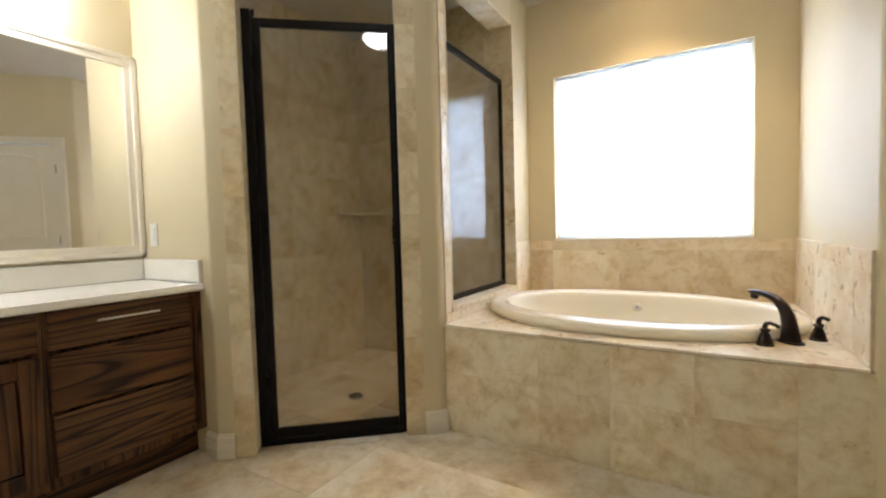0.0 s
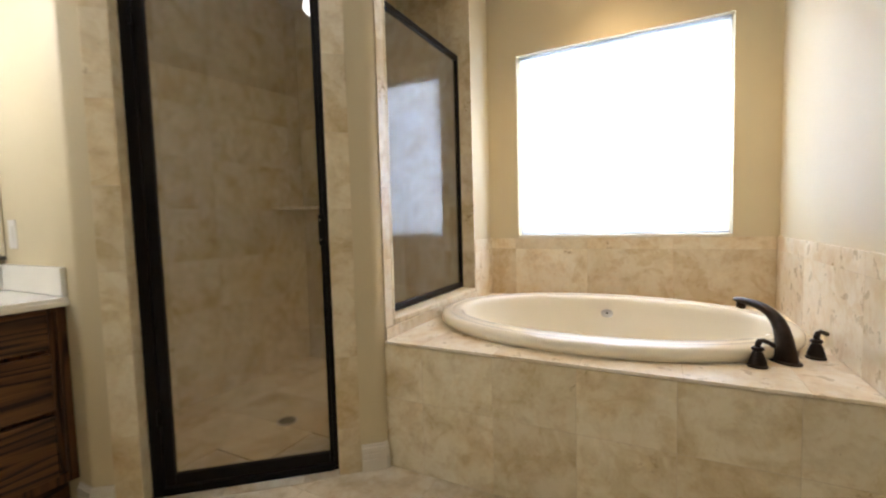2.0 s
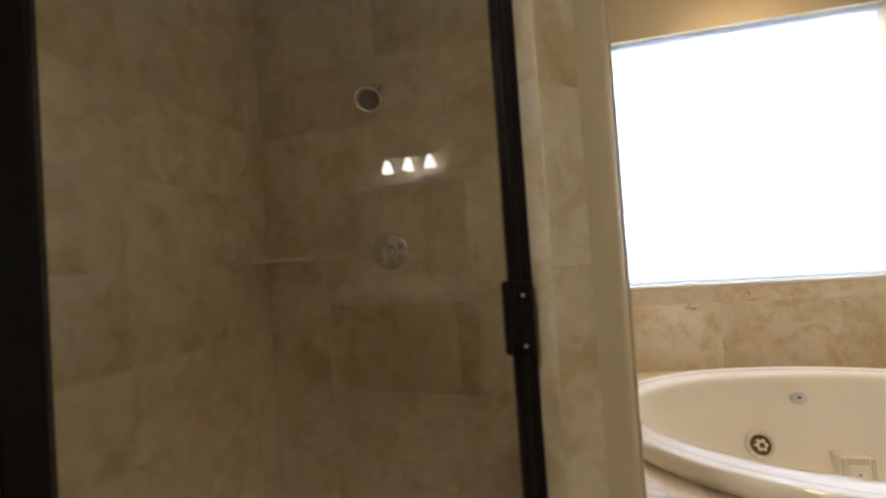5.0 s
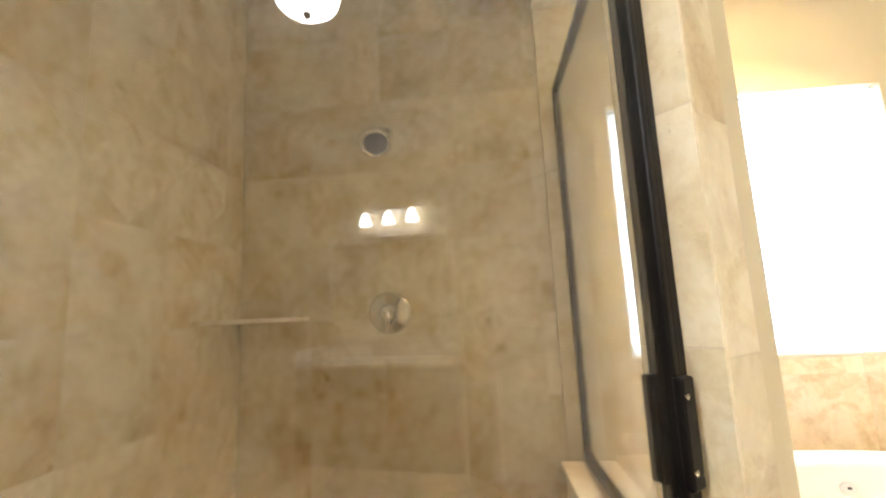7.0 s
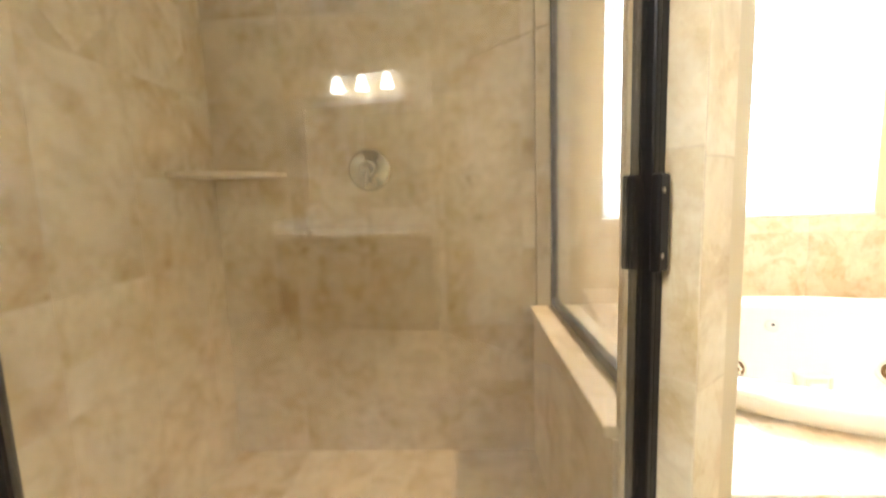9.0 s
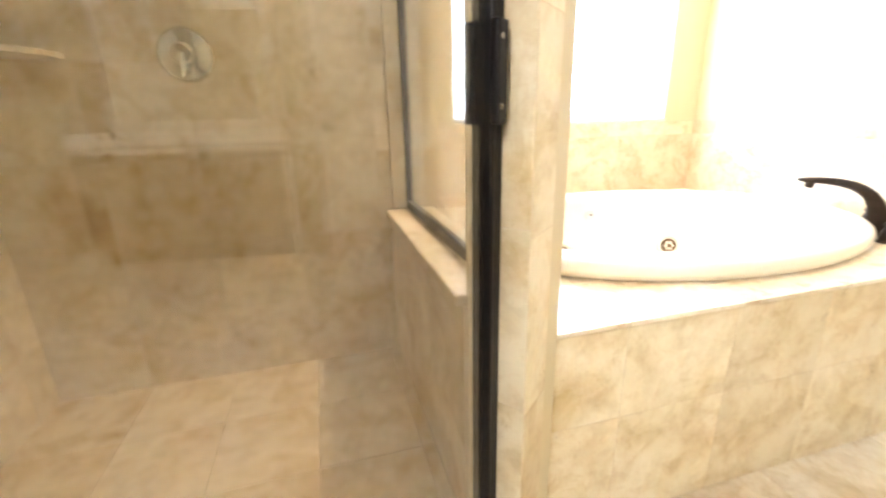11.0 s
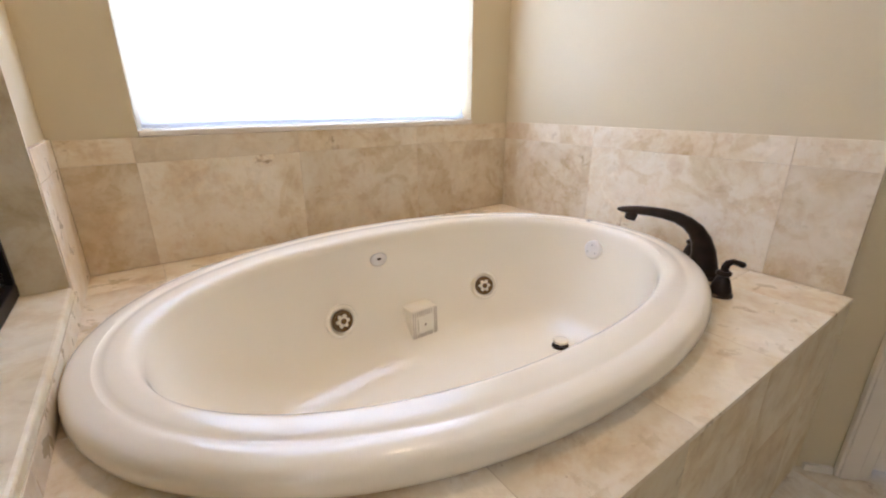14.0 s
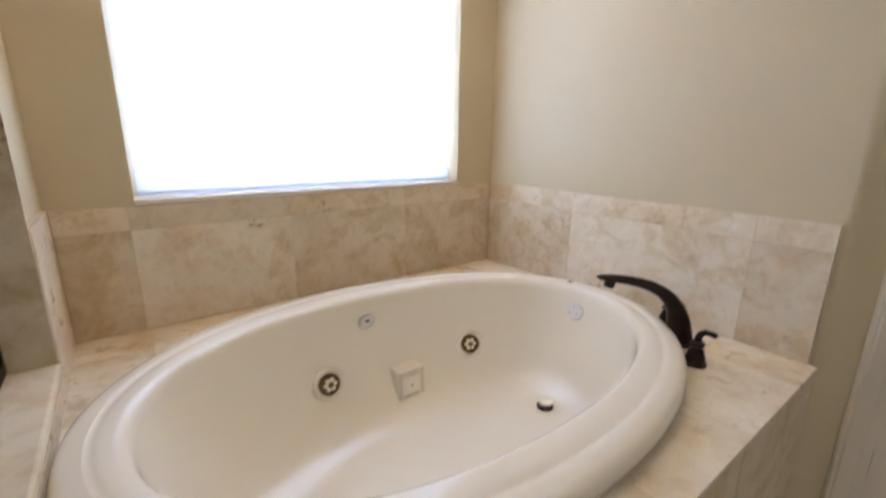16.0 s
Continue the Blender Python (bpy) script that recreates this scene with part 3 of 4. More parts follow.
tub_filler()


def lever(x, y, turn):
    h = thing("faucet_handle", Matrix.Translation((x, y, DECK_Z)) @ pose(0, 0, 0, 0, 0, turn) @ Matrix.Scale(0.97, 4), "oil-rubbed bronze lever handle on the tub deck", "faucet handle", "tub handles")
    part("base", lathe([(0.031, 0), (0.031, 0.006), (0.026, 0.010), (0.027, 0.016), (0.0245, 0.024), (0.018, 0.045), (0.013, 0.055), (0.019, 0.060), (0.019, 0.066), (0.014, 0.070)], 24), BRONZE, h, "", True)
    part("lever", tube([(0, 0, 0.066), (0, 0, 0.080), (0.005, 0, 0.091), (0.018, 0, 0.095), (0.034, 0, 0.090), (0.048, 0, 0.084), (0.054, 0, 0.083)], [0.012, 0.010, 0.009, 0.0075, 0.0075, 0.0085, 0.004], 12), BRONZE, h, "", True)


lever(0.230, 2.083, -32)
lever(0.424, 2.256, 40)


# ---- shower ----
def shower_door():
    d = thing("shower_door", DIAG, "framed clear glass shower door with dark bronze frame, closed", "shower door")
    L, R, TOP, Y = -0.588, 0.140, 2.105, 0.075
    part("hinge_jamb", box(L, L + 0.042, Y - 0.022, Y + 0.030, 0.001, TOP + 0.035, 0.004), BLACK, d)
    part("strike_jamb", box(R - 0.022, R, Y - 0.012, Y + 0.028, 0.001, TOP, 0.003), BLACK, d)
    part("threshold", box(L + 0.04, R - 0.02, Y - 0.02, Y + 0.03, 0.001, 0.030, 0.004), BLACK, d)
    part("hinge_stile", box(L + 0.044, L + 0.082, Y - 0.014, Y + 0.014, 0.038, TOP - 0.002, 0.004), BLACK, d)
    part("lock_stile", box(R - 0.038, R - 0.022, Y - 0.014, Y + 0.014, 0.038, TOP - 0.002, 0.004), BLACK, d)
    part("top_rail", box(L + 0.082, R - 0.038, Y - 0.014, Y + 0.014, TOP - 0.040, TOP - 0.002, 0.004), BLACK, d)
    part("bottom_rail", box(L + 0.082, R - 0.038, Y - 0.014, Y + 0.014, 0.038, 0.082, 0.004), BLACK, d)
    p = part("pane", box(L + 0.080, R - 0.036, Y - 0.003, Y + 0.003, 0.080, TOP - 0.038), SHOWER_GLASS, d, "clear glass pane")
    p.visible_shadow = False
    h = part("handle", box(R - 0.044, R - 0.014, Y - 0.026, Y - 0.012, 0.992, 1.122, 0.004), BLACK, d, "black pull handle")
    part("handle_plate", box(R - 0.042, R - 0.024, Y + 0.012, Y + 0.028, 0.992, 1.122, 0.004), BLACK, h)
    for z in (1.015, 1.10):
        part("screw", lathe([(0.004, 0.0), (0.004, 0.002), (0.002, 0.003)], 8, pose(R - 0.037, Y - 0.026, z, 90, 0, 0)), CHROME, h)
    for z in (0.30, 1.85):
        part("hinge", lathe([(0.009, 0), (0.009, 0.06)], 12, Matrix.Translation((L + 0.043, Y - 0.024, z))), BLACK, d, "", True)
    part("hinge_pin", lathe([(0.007, 0), (0.007, 0.03)], 12, Matrix.Translation((L + 0.055, Y - 0.018, TOP))), BLACK, d, "", True)


shower_door()


def side_glass():
    g = thing("shower_side_panel", (-1.228, 1.957, 0.645), "fixed glass panel with dark bronze frame between shower and tub", "glass panel")
    W, H = SHOWER_N - 1.957, 1.477
    part("bottom_rail", box(-0.014, 0.014, 0.0, W, 0.004, 0.034, 0.003), BLACK, g)
    part("top_rail", box(-0.014, 0.014, 0.0, W, H - 0.03, H, 0.003), BLACK, g)
    part("stile", box(-0.014, 0.014, 0.002, 0.028, 0.034, H - 0.03, 0.003), BLACK, g)
    part("stile", box(-0.014, 0.014, W - 0.028, W - 0.002, 0.034, H - 0.03, 0.003), BLACK, g)
    p = part("pane", box(-0.003, 0.003, 0.026, W - 0.026, 0.032, H - 0.028), PANEL_GLASS, g, "clear glass pane with a faint haze")
    p.visible_shadow = False


side_glass()


def shower_fittings():
    h = thing("wall_shower", (-1.962, SHOWER_N, 1.985), "chrome shower head on a short bent arm", "shower head")
    part("flange", lathe([(0.030, 0), (0.030, 0.004), (0.016, 0.012)], 20, pose(0, 0, 0, 90, 0, 0)), CHROME, h, "", True)
    part("arm", tube([(0, 0, 0), (-0.002, -0.05, 0.002), (-0.006, -0.09, -0.018), (-0.012, -0.118, -0.058)], 0.010, 12), CHROME, h, "", True)
    m = pose(-0.012, -0.115, -0.056, -36, -8, 0) @ Matrix.Rotation(math.pi, 4, "X")
    head = part("head", lathe([(0.012, -0.012), (0.016, 0.004), (0.020, 0.018), (0.046, 0.034), (0.060, 0.044), (0.064, 0.052)], 28, m), CHROME, h, "", True)
    rim = lathe([(0.064, 0.050), (0.065, 0.056), (0.062, 0.061), (0.056, 0.062), (0.050, 0.058)], 32, m)
    part("rim", rim, POLISH, head, "bright polished rim", True)
    part("spray_face", lathe([(0.047, 0.056), (0.047, 0.060), (0.044, 0.0615), (0.02, 0.0605)], 28, m), GREY, head, "dark grey spray face", True)
    for k in range(10):
        a = k * math.pi / 5
        part("nozzle", lathe([(0.003, 0.060), (0.003, 0.064), (0.002, 0.0645)], 8, m @ Matrix.Translation((0.033 * math.cos(a), 0.033 * math.sin(a), 0))), BLACK, head)
    v = thing("shower_valve", (-1.962, SHOWER_N, 1.219), "round chrome shower valve plate with lever", "shower valve")
    part("plate", lathe([(0.085, 0), (0.085, 0.004), (0.078, 0.012), (0.045, 0.018), (0.036, 0.02)], 36, pose(0, 0, 0, 90, 0, 0)), CHROME, v, "", True)
    part("hub", lathe([(0.034, 0.016), (0.033, 0.05), (0.027, 0.058), (0.012, 0.06)], 28, pose(0, 0, 0, 90, 0, 0)), CHROME, v, "", True)
    part("lever", tube([(0, -0.052, 0.0), (-0.002, -0.062, -0.03), (-0.005, -0.066, -0.07)], [0.012, 0.010, 0.007], 12), CHROME, v, "", True)
    s = thing("corner_shelf", (SHOWER_W, SHOWER_N, 1.203), "travertine corner shelf in the shower", "shelf")
    q = bmesh.new()
    pts = [(0, 0)] + [(0.30 * math.cos(a), -0.30 * math.sin(a)) for a in (math.pi / 2 * i / 10 for i in range(11))]
    prism([(x, y) for x, y in pts], 0, 0.016, bm=q)
    part("slab", q, STONE_DECK, s)
    d = thing("floor_drain", (-1.885, 1.985, 0.008), "round brushed metal shower floor drain", "drain")
    part("rim", lathe([(0.055, 0), (0.055, 0.003), (0.048, 0.004)], 28), STEEL, d, "", True)
    # Solid dark bars: the shade of the open slots put into colour.
    for k in range(-3, 4):
        w = math.sqrt(0.045 ** 2 - (k * 0.012) ** 2)
        part("slot", box(-w, w, k * 0.012 - 0.003, k * 0.012 + 0.003, 0.003, 0.0055, 0.0), DARK, d)


shower_fittings()


# ---- vanities ----
def vanity(at, length, units, group, inset=0.0, lamp=0.0, bulb=BULB):
    """A run of cabinet units along local -x... built along local y, front towards +x, back at x = 0."""
    objects = []
    D, TOP, LOW, TOE = 0.515, 0.805, 0.135, 0.07
    y = length
    for kind, w in units:
        y0, y1 = y - w, y
        y = y0
        u = thing("vanity_cabinet", at @ Matrix.Translation((0, y0, 0)), "dark-stained oak vanity cabinet with %s" % ("three drawers" if kind == "drawers" else "drawer front above a raised panel door"), "cabinet", group)
        b = box(0.005, D - 0.018, 0.002, w - 0.002, LOW, TOP, 0.002)
        part("body", b, OAK_Z, u)
        part("toe_kick", box(0.005, D - 0.018 - TOE, 0.002, w - 0.002, 0, LOW), OAK_Y, u, "dark recessed toe kick")
        ff = box(D - 0.018, D, 0.0, 0.032, LOW, TOP, 0.002)
        box(D - 0.018, D, w - 0.032, w, LOW, TOP, 0.002, bm=ff)
        box(D - 0.018, D, 0.032, w - 0.032, TOP - 0.02, TOP, 0.002, bm=ff)
        box(D - 0.018, D, 0.032, w - 0.032, LOW, LOW + 0.04, 0.002, bm=ff)
        part("face_frame", ff, OAK_Z, u)
        rows = ((0.655, 0.797), (0.424, 0.640), (0.176, 0.411))
        if kind == "drawers":
            for i, (z0, z1) in enumerate(rows):
                dr = part("drawer", box(D, D + 0.02, 0.006, w - 0.062, z0, z1, 0.006), OAK_Y, u)
                if i == 0:
                    pull = tube([(D + 0.042, w * 0.26, 0.745), (D + 0.042, w * 0.65, 0.745)], 0.0045, 10)
                    for yy in (0.30, 0.61):
                        tube([(D + 0.018, w * yy, 0.745), (D + 0.042, w * yy, 0.745)], 0.004, 8, bm=pull)
                    part("pull", pull, STEEL, dr, "brushed nickel bar pull", True)
        else:
            part("drawer", box(D, D + 0.02, 0.02, w - 0.02, rows[0][0], rows[0][1], 0.007), OAK_Y, u)
            for d0, d1 in ((0.02, w / 2 - 0.003), (w / 2 + 0.003, w - 0.02)):
                dm = box(D, D + 0.02, d0, d0 + 0.06, 0.178, 0.640, 0.004)
                box(D, D + 0.02, d1 - 0.06, d1, 0.178, 0.640, 0.004, bm=dm)
                box(D, D + 0.018, d0 + 0.06, d1 - 0.06, 0.178, 0.240, 0.003, bm=dm)
                box(D, D + 0.018, d0 + 0.06, d1 - 0.06, 0.578, 0.640, 0.003, bm=dm)
                door = part("door", dm, OAK_Z, u)
                part("door_panel", box(D, D + 0.013, d0 + 0.062, d1 - 0.062, 0.242, 0.576, 0.010, seg=1), OAK_Z, door)
        objects.append(u)
    start = y
    top = thing("countertop", at @ Matrix.Translation((0, 0, TOP)), "cream cultured marble vanity top with backsplash", "countertop", group)
    slab = box(0.0, D + 0.035, start - 0.02, length, 0.0, 0.034, 0.006)
    box(D + 0.030, D + 0.039, start - 0.02, length, 0.004, 0.022, 0.004, bm=slab)
    part("slab", slab, MARBLE, top)
    part("backsplash", box(0.0, 0.02, start - 0.02, length, 0.036, 0.145, 0.005), MARBLE, top)
    part("side_splash", box(0.022, D + 0.03, length - 0.02, length, 0.036, 0.145, 0.005), MARBLE, top)
    # framed mirror on the wall
    m = thing("wall_mirror", at @ Matrix.Translation((0, 0, 0)), "large wall mirror in a cream moulded wooden frame", "mirror", group)
    y0, y1, z0, z1, f = start + 0.06 + inset, length - 0.003 - inset, 0.964, 2.005, 0.058
    part("mirror_glass", box(0.004, 0.012, y0 + f - 0.01, y1 - f + 0.01, z0 + f - 0.01, z1 - f + 0.01), MIRROR, m, "silvered glass")
    for a, b, c, d in ((y0, y1, z0, z0 + f), (y0, y1, z1 - f, z1), (y0, y0 + f, z0 + f, z1 - f), (y1 - f, y1, z0 + f, z1 - f)):
        fr = box(0.002, 0.022, a, b, c, d, 0.004)
        upright = d - c > b - a
        if upright:
            edge = a if a > (y0 + y1) / 2 else b - 0.02
            box(0.002, 0.032, a + (0.03 if edge == a else 0.0), b - (0.0 if edge == a else 0.03), z0 + 0.0, z1, 0.006, bm=fr)
        else:
            up = c > 1.5
            box(0.002, 0.032, y0, y1, c + (0.03 if up else 0.0), d - (0.0 if up else 0.03), 0.006, bm=fr)
        part("frame", fr, WHITE, m)
    # three-lamp bar above the mirror
    l = thing("vanity_light", at @ Matrix.Translation((0, (start + length) / 2 + lamp, 2.20)), "three-lamp vanity light with frosted glass shades, lit", "wall lamp", group)
    part("back_plate", box(0.002, 0.022, -0.14, 0.14, -0.035, 0.035, 0.008), STEEL, l)
    part("bar", tube([(0.05, -0.27, 0.0), (0.05, 0.27, 0.0)], 0.010, 12), STEEL, l, "", True)
    for yy in (-0.23, 0, 0.23):
        part("arm", tube([(0.02, yy * 0.5, 0), (0.05, yy, 0), (0.10, yy, -0.005), (0.115, yy, -0.03)], 0.008, 10), STEEL, l, "", True)
        part("shade", lathe([(0.022, 0.0), (0.030, -0.02), (0.042, -0.06), (0.056, -0.10), (0.062, -0.115)], 24, Matrix.Translation((0.115, yy, -0.03))), bulb, l, "lit frosted glass shade", True)


vanity(Matrix.Translation((WALL_W, 0, 0)), SWITCH_Y, (("drawers", 0.575), ("doors", 0.70), ("drawers", 0.535)), "west vanity", lamp=0.16)
vanity(Matrix.Translation((WALL_E, 0.0, 0)) @ pose(0, 0, 0, 0, 0, 180), 0.545, (("drawers", 0.38), ("doors", 0.62), ("drawers", 0.38)), "east vanity", 0.02, -0.015, FAR_BULB)


def switch_plate(m, label):
    s = thing("switch_plate", m, label, "switch")
    part("plate", box(-0.036, 0.036, -0.006, 0, -0.06, 0.06, 0.003), PLASTIC, s)
    part("rocker", box(-0.016, 0.016, -0.010, -0.004, -0.034, 0.034, 0.002), PLASTIC, s)


switch_plate(Matrix.Translation((-2.445, SWITCH_Y, 1.075)), "white rocker switch plate above the vanity splash")


def ceiling_dome():
    d = thing("ceiling_light", (-0.35, 0.60, CEILING), "flush ceiling bowl light with bronze finial, lit", "ceiling lamp")
    part("pan", lathe([(0.17, 0), (0.17, -0.02), (0.155, -0.035)], 32), BRONZE, d, "", True)
    prof = [(0.152 * math.cos(a), -0.03 - 0.085 * math.sin(a)) for a in (math.pi / 2 * i / 9 for i in range(9))]
    part("bowl", lathe(prof + [(0.01, -0.116)], 32), DOME, d, "lit alabaster glass bowl", True)
    part("finial", lathe([(0.012, -0.112), (0.018, -0.122), (0.010, -0.135), (0.012, -0.142), (0.004, -0.152)], 16), BRONZE, d, "", True)


def downlight():
    d = thing("recessed_light", (-0.30, 2.72, CEILING), "white trimmed recessed ceiling downlight above the tub, lit", "ceiling lamp")
    part("trim_ring", lathe([(0.092, 0.0), (0.090, -0.006), (0.080, -0.008), (0.072, -0.004), (0.070, 0.0)], 32), WHITE, d, "", True)
    lamp = bpy.data.lights.new("downlight_beam", "SPOT")
    lamp.energy, lamp.color, lamp.shadow_soft_size = 31.0, (1.0, 0.70, 0.38), 0.05
    lamp.spot_size, lamp.spot_blend = radians(112), 0.75
    beam = new("beam", lamp)
    beam.parent = d
    beam.location = (0, 0, -0.058)
    part("lamp", lathe([(0.069, -0.001), (0.050, -0.0035), (0.02, -0.0045)], 28), CAN_LAMP, d, "warm glowing reflector lamp", True)


ceiling_dome()
downlight()


# ---- trim and closet door ----
def base_run(points, name="baseboard"):
    """A stepped skirting board along a plan line, room to the right of it."""
    bm = bmesh.new()
    prof = [(0, 0), (0.016, 0), (0.016, 0.050), (0.013, 0.053), (0.013, 0.058), (0.016, 0.061), (0.016, 0.076), (0.012, 0.080), (0.012, 0.086), (0.015, 0.089), (0.013, 0.102), (0.007, 0.107), (0.007, 0.113), (0.003, 0.118), (0, 0.118)]
    pts = [Vector((*p, 0)) for p in points]
    rows = []
    for i, p in enumerate(pts):
        d0 = (pts[i] - pts[i - 1]).normalized() if i else (pts[1] - pts[0]).normalized()
        d1 = (pts[i + 1] - pts[i]).normalized() if i + 1 < len(pts) else d0
        n0, n1 = Vector((d0.y, -d0.x, 0)), Vector((d1.y, -d1.x, 0))
        n = (n0 + n1).normalized()
        k = 1 / max(n.dot(n0), 0.3)
        rows.append([bm.verts.new(p + n * (o * k) + Vector((0, 0, z))) for o, z in prof])
    for a, b in zip(rows, rows[1:]):
        for k in range(len(prof) - 1):
            bm.faces.new((a[k], b[k], b[k + 1], a[k + 1]))
    bm.faces.new(rows[0]), bm.faces.new(rows[-1])
    return structure(name, bm, WHITE, "cream painted stepped baseboard")


base_run([(-2.04, SWITCH_Y), (-1.953, SWITCH_Y), on_diag(-0.684, -0.013)])
base_run([on_diag(0.237, 0.022), on_diag(0.318, 0.022), (-1.142, 1.856), (-1.14, 1.872)])


structure("baseboard_stub", prism([on_east(0.004, -0.013), on_east(0.078, -0.013), on_east(0.078, -0.001), on_east(0.004, -0.001)], 0.0, 0.022), WHITE, "chipped white stub of baseboard at the tub deck")


def closet_door():
    d = tagged(new("door_1"), "white panelled closet door with dark hinges, closed", "door", kind="structure")
    d.matrix_world = EAST
    w = DOOR_S1 - DOOR_S0
    slab = box(DOOR_S0 + 0.003, DOOR_S1 - 0.003, 0.012, 0.047, 0.02, DOOR_TOP - 0.003, 0.002)
    leaf = part("leaf", slab, WHITE, d)
    for z0, z1, arch in ((0.22, 0.92, 0), (1.08, 1.90, 0.05)):
        ring = bmesh.new()
        x0, x1 = DOOR_S0 + 0.13, DOOR_S1 - 0.13
        pts = [(x0, z0), (x1, z0), (x1, z1)] + [(x1 + (x0 - x1) * i / 8, z1 + arch * math.sin(math.pi * i / 8)) for i in range(1, 8)] + [(x0, z1)]
        cx, cz = (x0 + x1) / 2, (z0 + z1) / 2
        loops = []
        for k, depth in ((1.0, 0.0125), (0.97, 0.004), (0.93, 0.004), (0.88, 0.0125)):
            loops.append([ring.verts.new((cx + (x - cx) * k, depth, cz + (z - cz) * (1 - (1 - k) * 0.6))) for x, z in pts])
        for a, b in zip(loops, loops[1:]):
            for i in range(len(pts)):
                j = (i + 1) % len(pts)
                ring.faces.new((a[i], a[j], b[j], b[i]))
        part("panel_moulding", ring, WHITE, leaf)
    for x0, x1, z1 in ((DOOR_S0 - 0.088, DOOR_S0 - 0.004, DOOR_TOP + 0.07), (DOOR_S1 + 0.004, DOOR_S1 + 0.072, DOOR_TOP + 0.07)):
        c = box(x0, x1, -0.018, 0.0, 0, z1, 0.004)
        box(x0 + 0.008, x1 - 0.030, -0.023, -0.012, 0, z1 - 0.008, 0.004, bm=c)
        part("casing", c, WHITE, d)
    part("casing", box(DOOR_S0 - 0.004, DOOR_S1 + 0.004, -0.018, 0.0, DOOR_TOP + 0.004, DOOR_TOP + 0.07, 0.004), WHITE, d)
    for x0, x1 in ((DOOR_S0 - 0.02, DOOR_S0), (DOOR_S1, DOOR_S1 + 0.02)):
        part("jamb", box(x0, x1, 0.0, 0.12, 0, DOOR_TOP), WHITE, d)
    for z in (0.28, 1.06, 1.80):
        part("hinge", box(DOOR_S0 - 0.002, DOOR_S0 + 0.010, 0.0, 0.014, z - 0.045, z + 0.045, 0.002), BRONZE, d, "dark bronze hinge")
    knob = part("knob", lathe([(0.028, 0), (0.028, 0.006), (0.011, 0.012), (0.011, 0.035), (0.026, 0.045), (0.026, 0.060), (0.014, 0.066)], 20, pose(DOOR_S1 - 0.07, 0.012, 0.95, 90, 0, 0)), BRONZE, d, "dark bronze knob", True)


closet_door()


# ---- stone trim round the side opening and shower front ----
trim = tagged(new("trim_stone"), "travertine lining of the shower openings", "trim", kind="structure")


def lining(bm, name="lining"):
    return part(name, bm, STONE, trim)


lining(box(SHOWER_E - 0.03, TUB_W + 0.012, 1.959, SHOWER_N - 0.002, 0.618, 0.645, 0.006), "sill")
lining(box(SHOWER_E - 0.005, TUB_W + 0.010, 1.945, 1.9575, 0.647, 2.488, 0.0), "jamb")
lining(box(SHOWER_E + 0.002, TUB_W + 0.010, SHOWER_N - 0.012, SHOWER_N + 0.0, 0.647, 2.488, 0.0), "jamb")
lining(box(SHOWER_E - 0.005, TUB_W + 0.002, 1.959, SHOWER_N - 0.014, 2.488, 2.4995, 0.0), "head")


# ---- tiles, piece by piece ----
TILES = {}


def tile(parent, w, h, m, mat, depth=0.012, gap=0.0008, r=0.0007):
    """One stone tile: its front face w by h at the plane of m, joint left free round it; alike tiles share one mesh."""
    key = (round(w, 3), round(h, 3), mat.name, depth)
    if key not in TILES:
        bm = bmesh.new()
        x0, x1, y0, y1 = -w / 2 + gap, w / 2 - gap, -h / 2 + gap, h / 2 - gap
        back = [bm.verts.new((x, y, -depth)) for x, y in ((x0, y0), (x1, y0), (x1, y1), (x0, y1))]
        mid = [bm.verts.new((v.co.x, v.co.y, -r)) for v in back]
        top = [bm.verts.new((v.co.x - math.copysign(r, v.co.x), v.co.y - math.copysign(r, v.co.y), 0)) for v in back]
        for a, b in ((back, mid), (mid, top)):
            for i in range(4):
                bm.faces.new((a[i], a[(i + 1) % 4], b[(i + 1) % 4], b[i]))
        bm.faces.new(top)
        me = bpy.data.meshes.new("tile")
        finish(bm).to_mesh(me)
        bm.free()
        me.materials.append(mat)
        TILES[key] = me
    ob = new("tile", TILES[key])
    ob.parent = parent
    ob.matrix_world = m
    return ob


def diamond(parent, w, h, m, mat, depth):
    """A square tile set on its point, with four corner pieces."""
    a, b, g = w / 2, h / 2, 0.0012
    shapes = [[(0, -b + g), (a - g, 0), (0, b - g), (-a + g, 0)]]
    for i, j in ((1, 1), (-1, 1), (-1, -1), (1, -1)):
        shapes.append([(i * (a - 0.0008), j * (b - 0.0008)), (i * 3 * g, j * (b - 0.0008)), (i * (a - 0.0008), j * 3 * g)])
    for k, pts in enumerate(shapes):
        key = ("diamond", k, round(w, 3), mat.name)
        if key not in TILES:
            bm = prism(pts, -depth, 0)
            me = bpy.data.meshes.new("tile")
            finish(bm).to_mesh(me)
            bm.free()
            me.materials.append(mat)
            TILES[key] = me
        ob = new("tile", TILES[key])
        ob.parent = parent
        ob.matrix_world = m


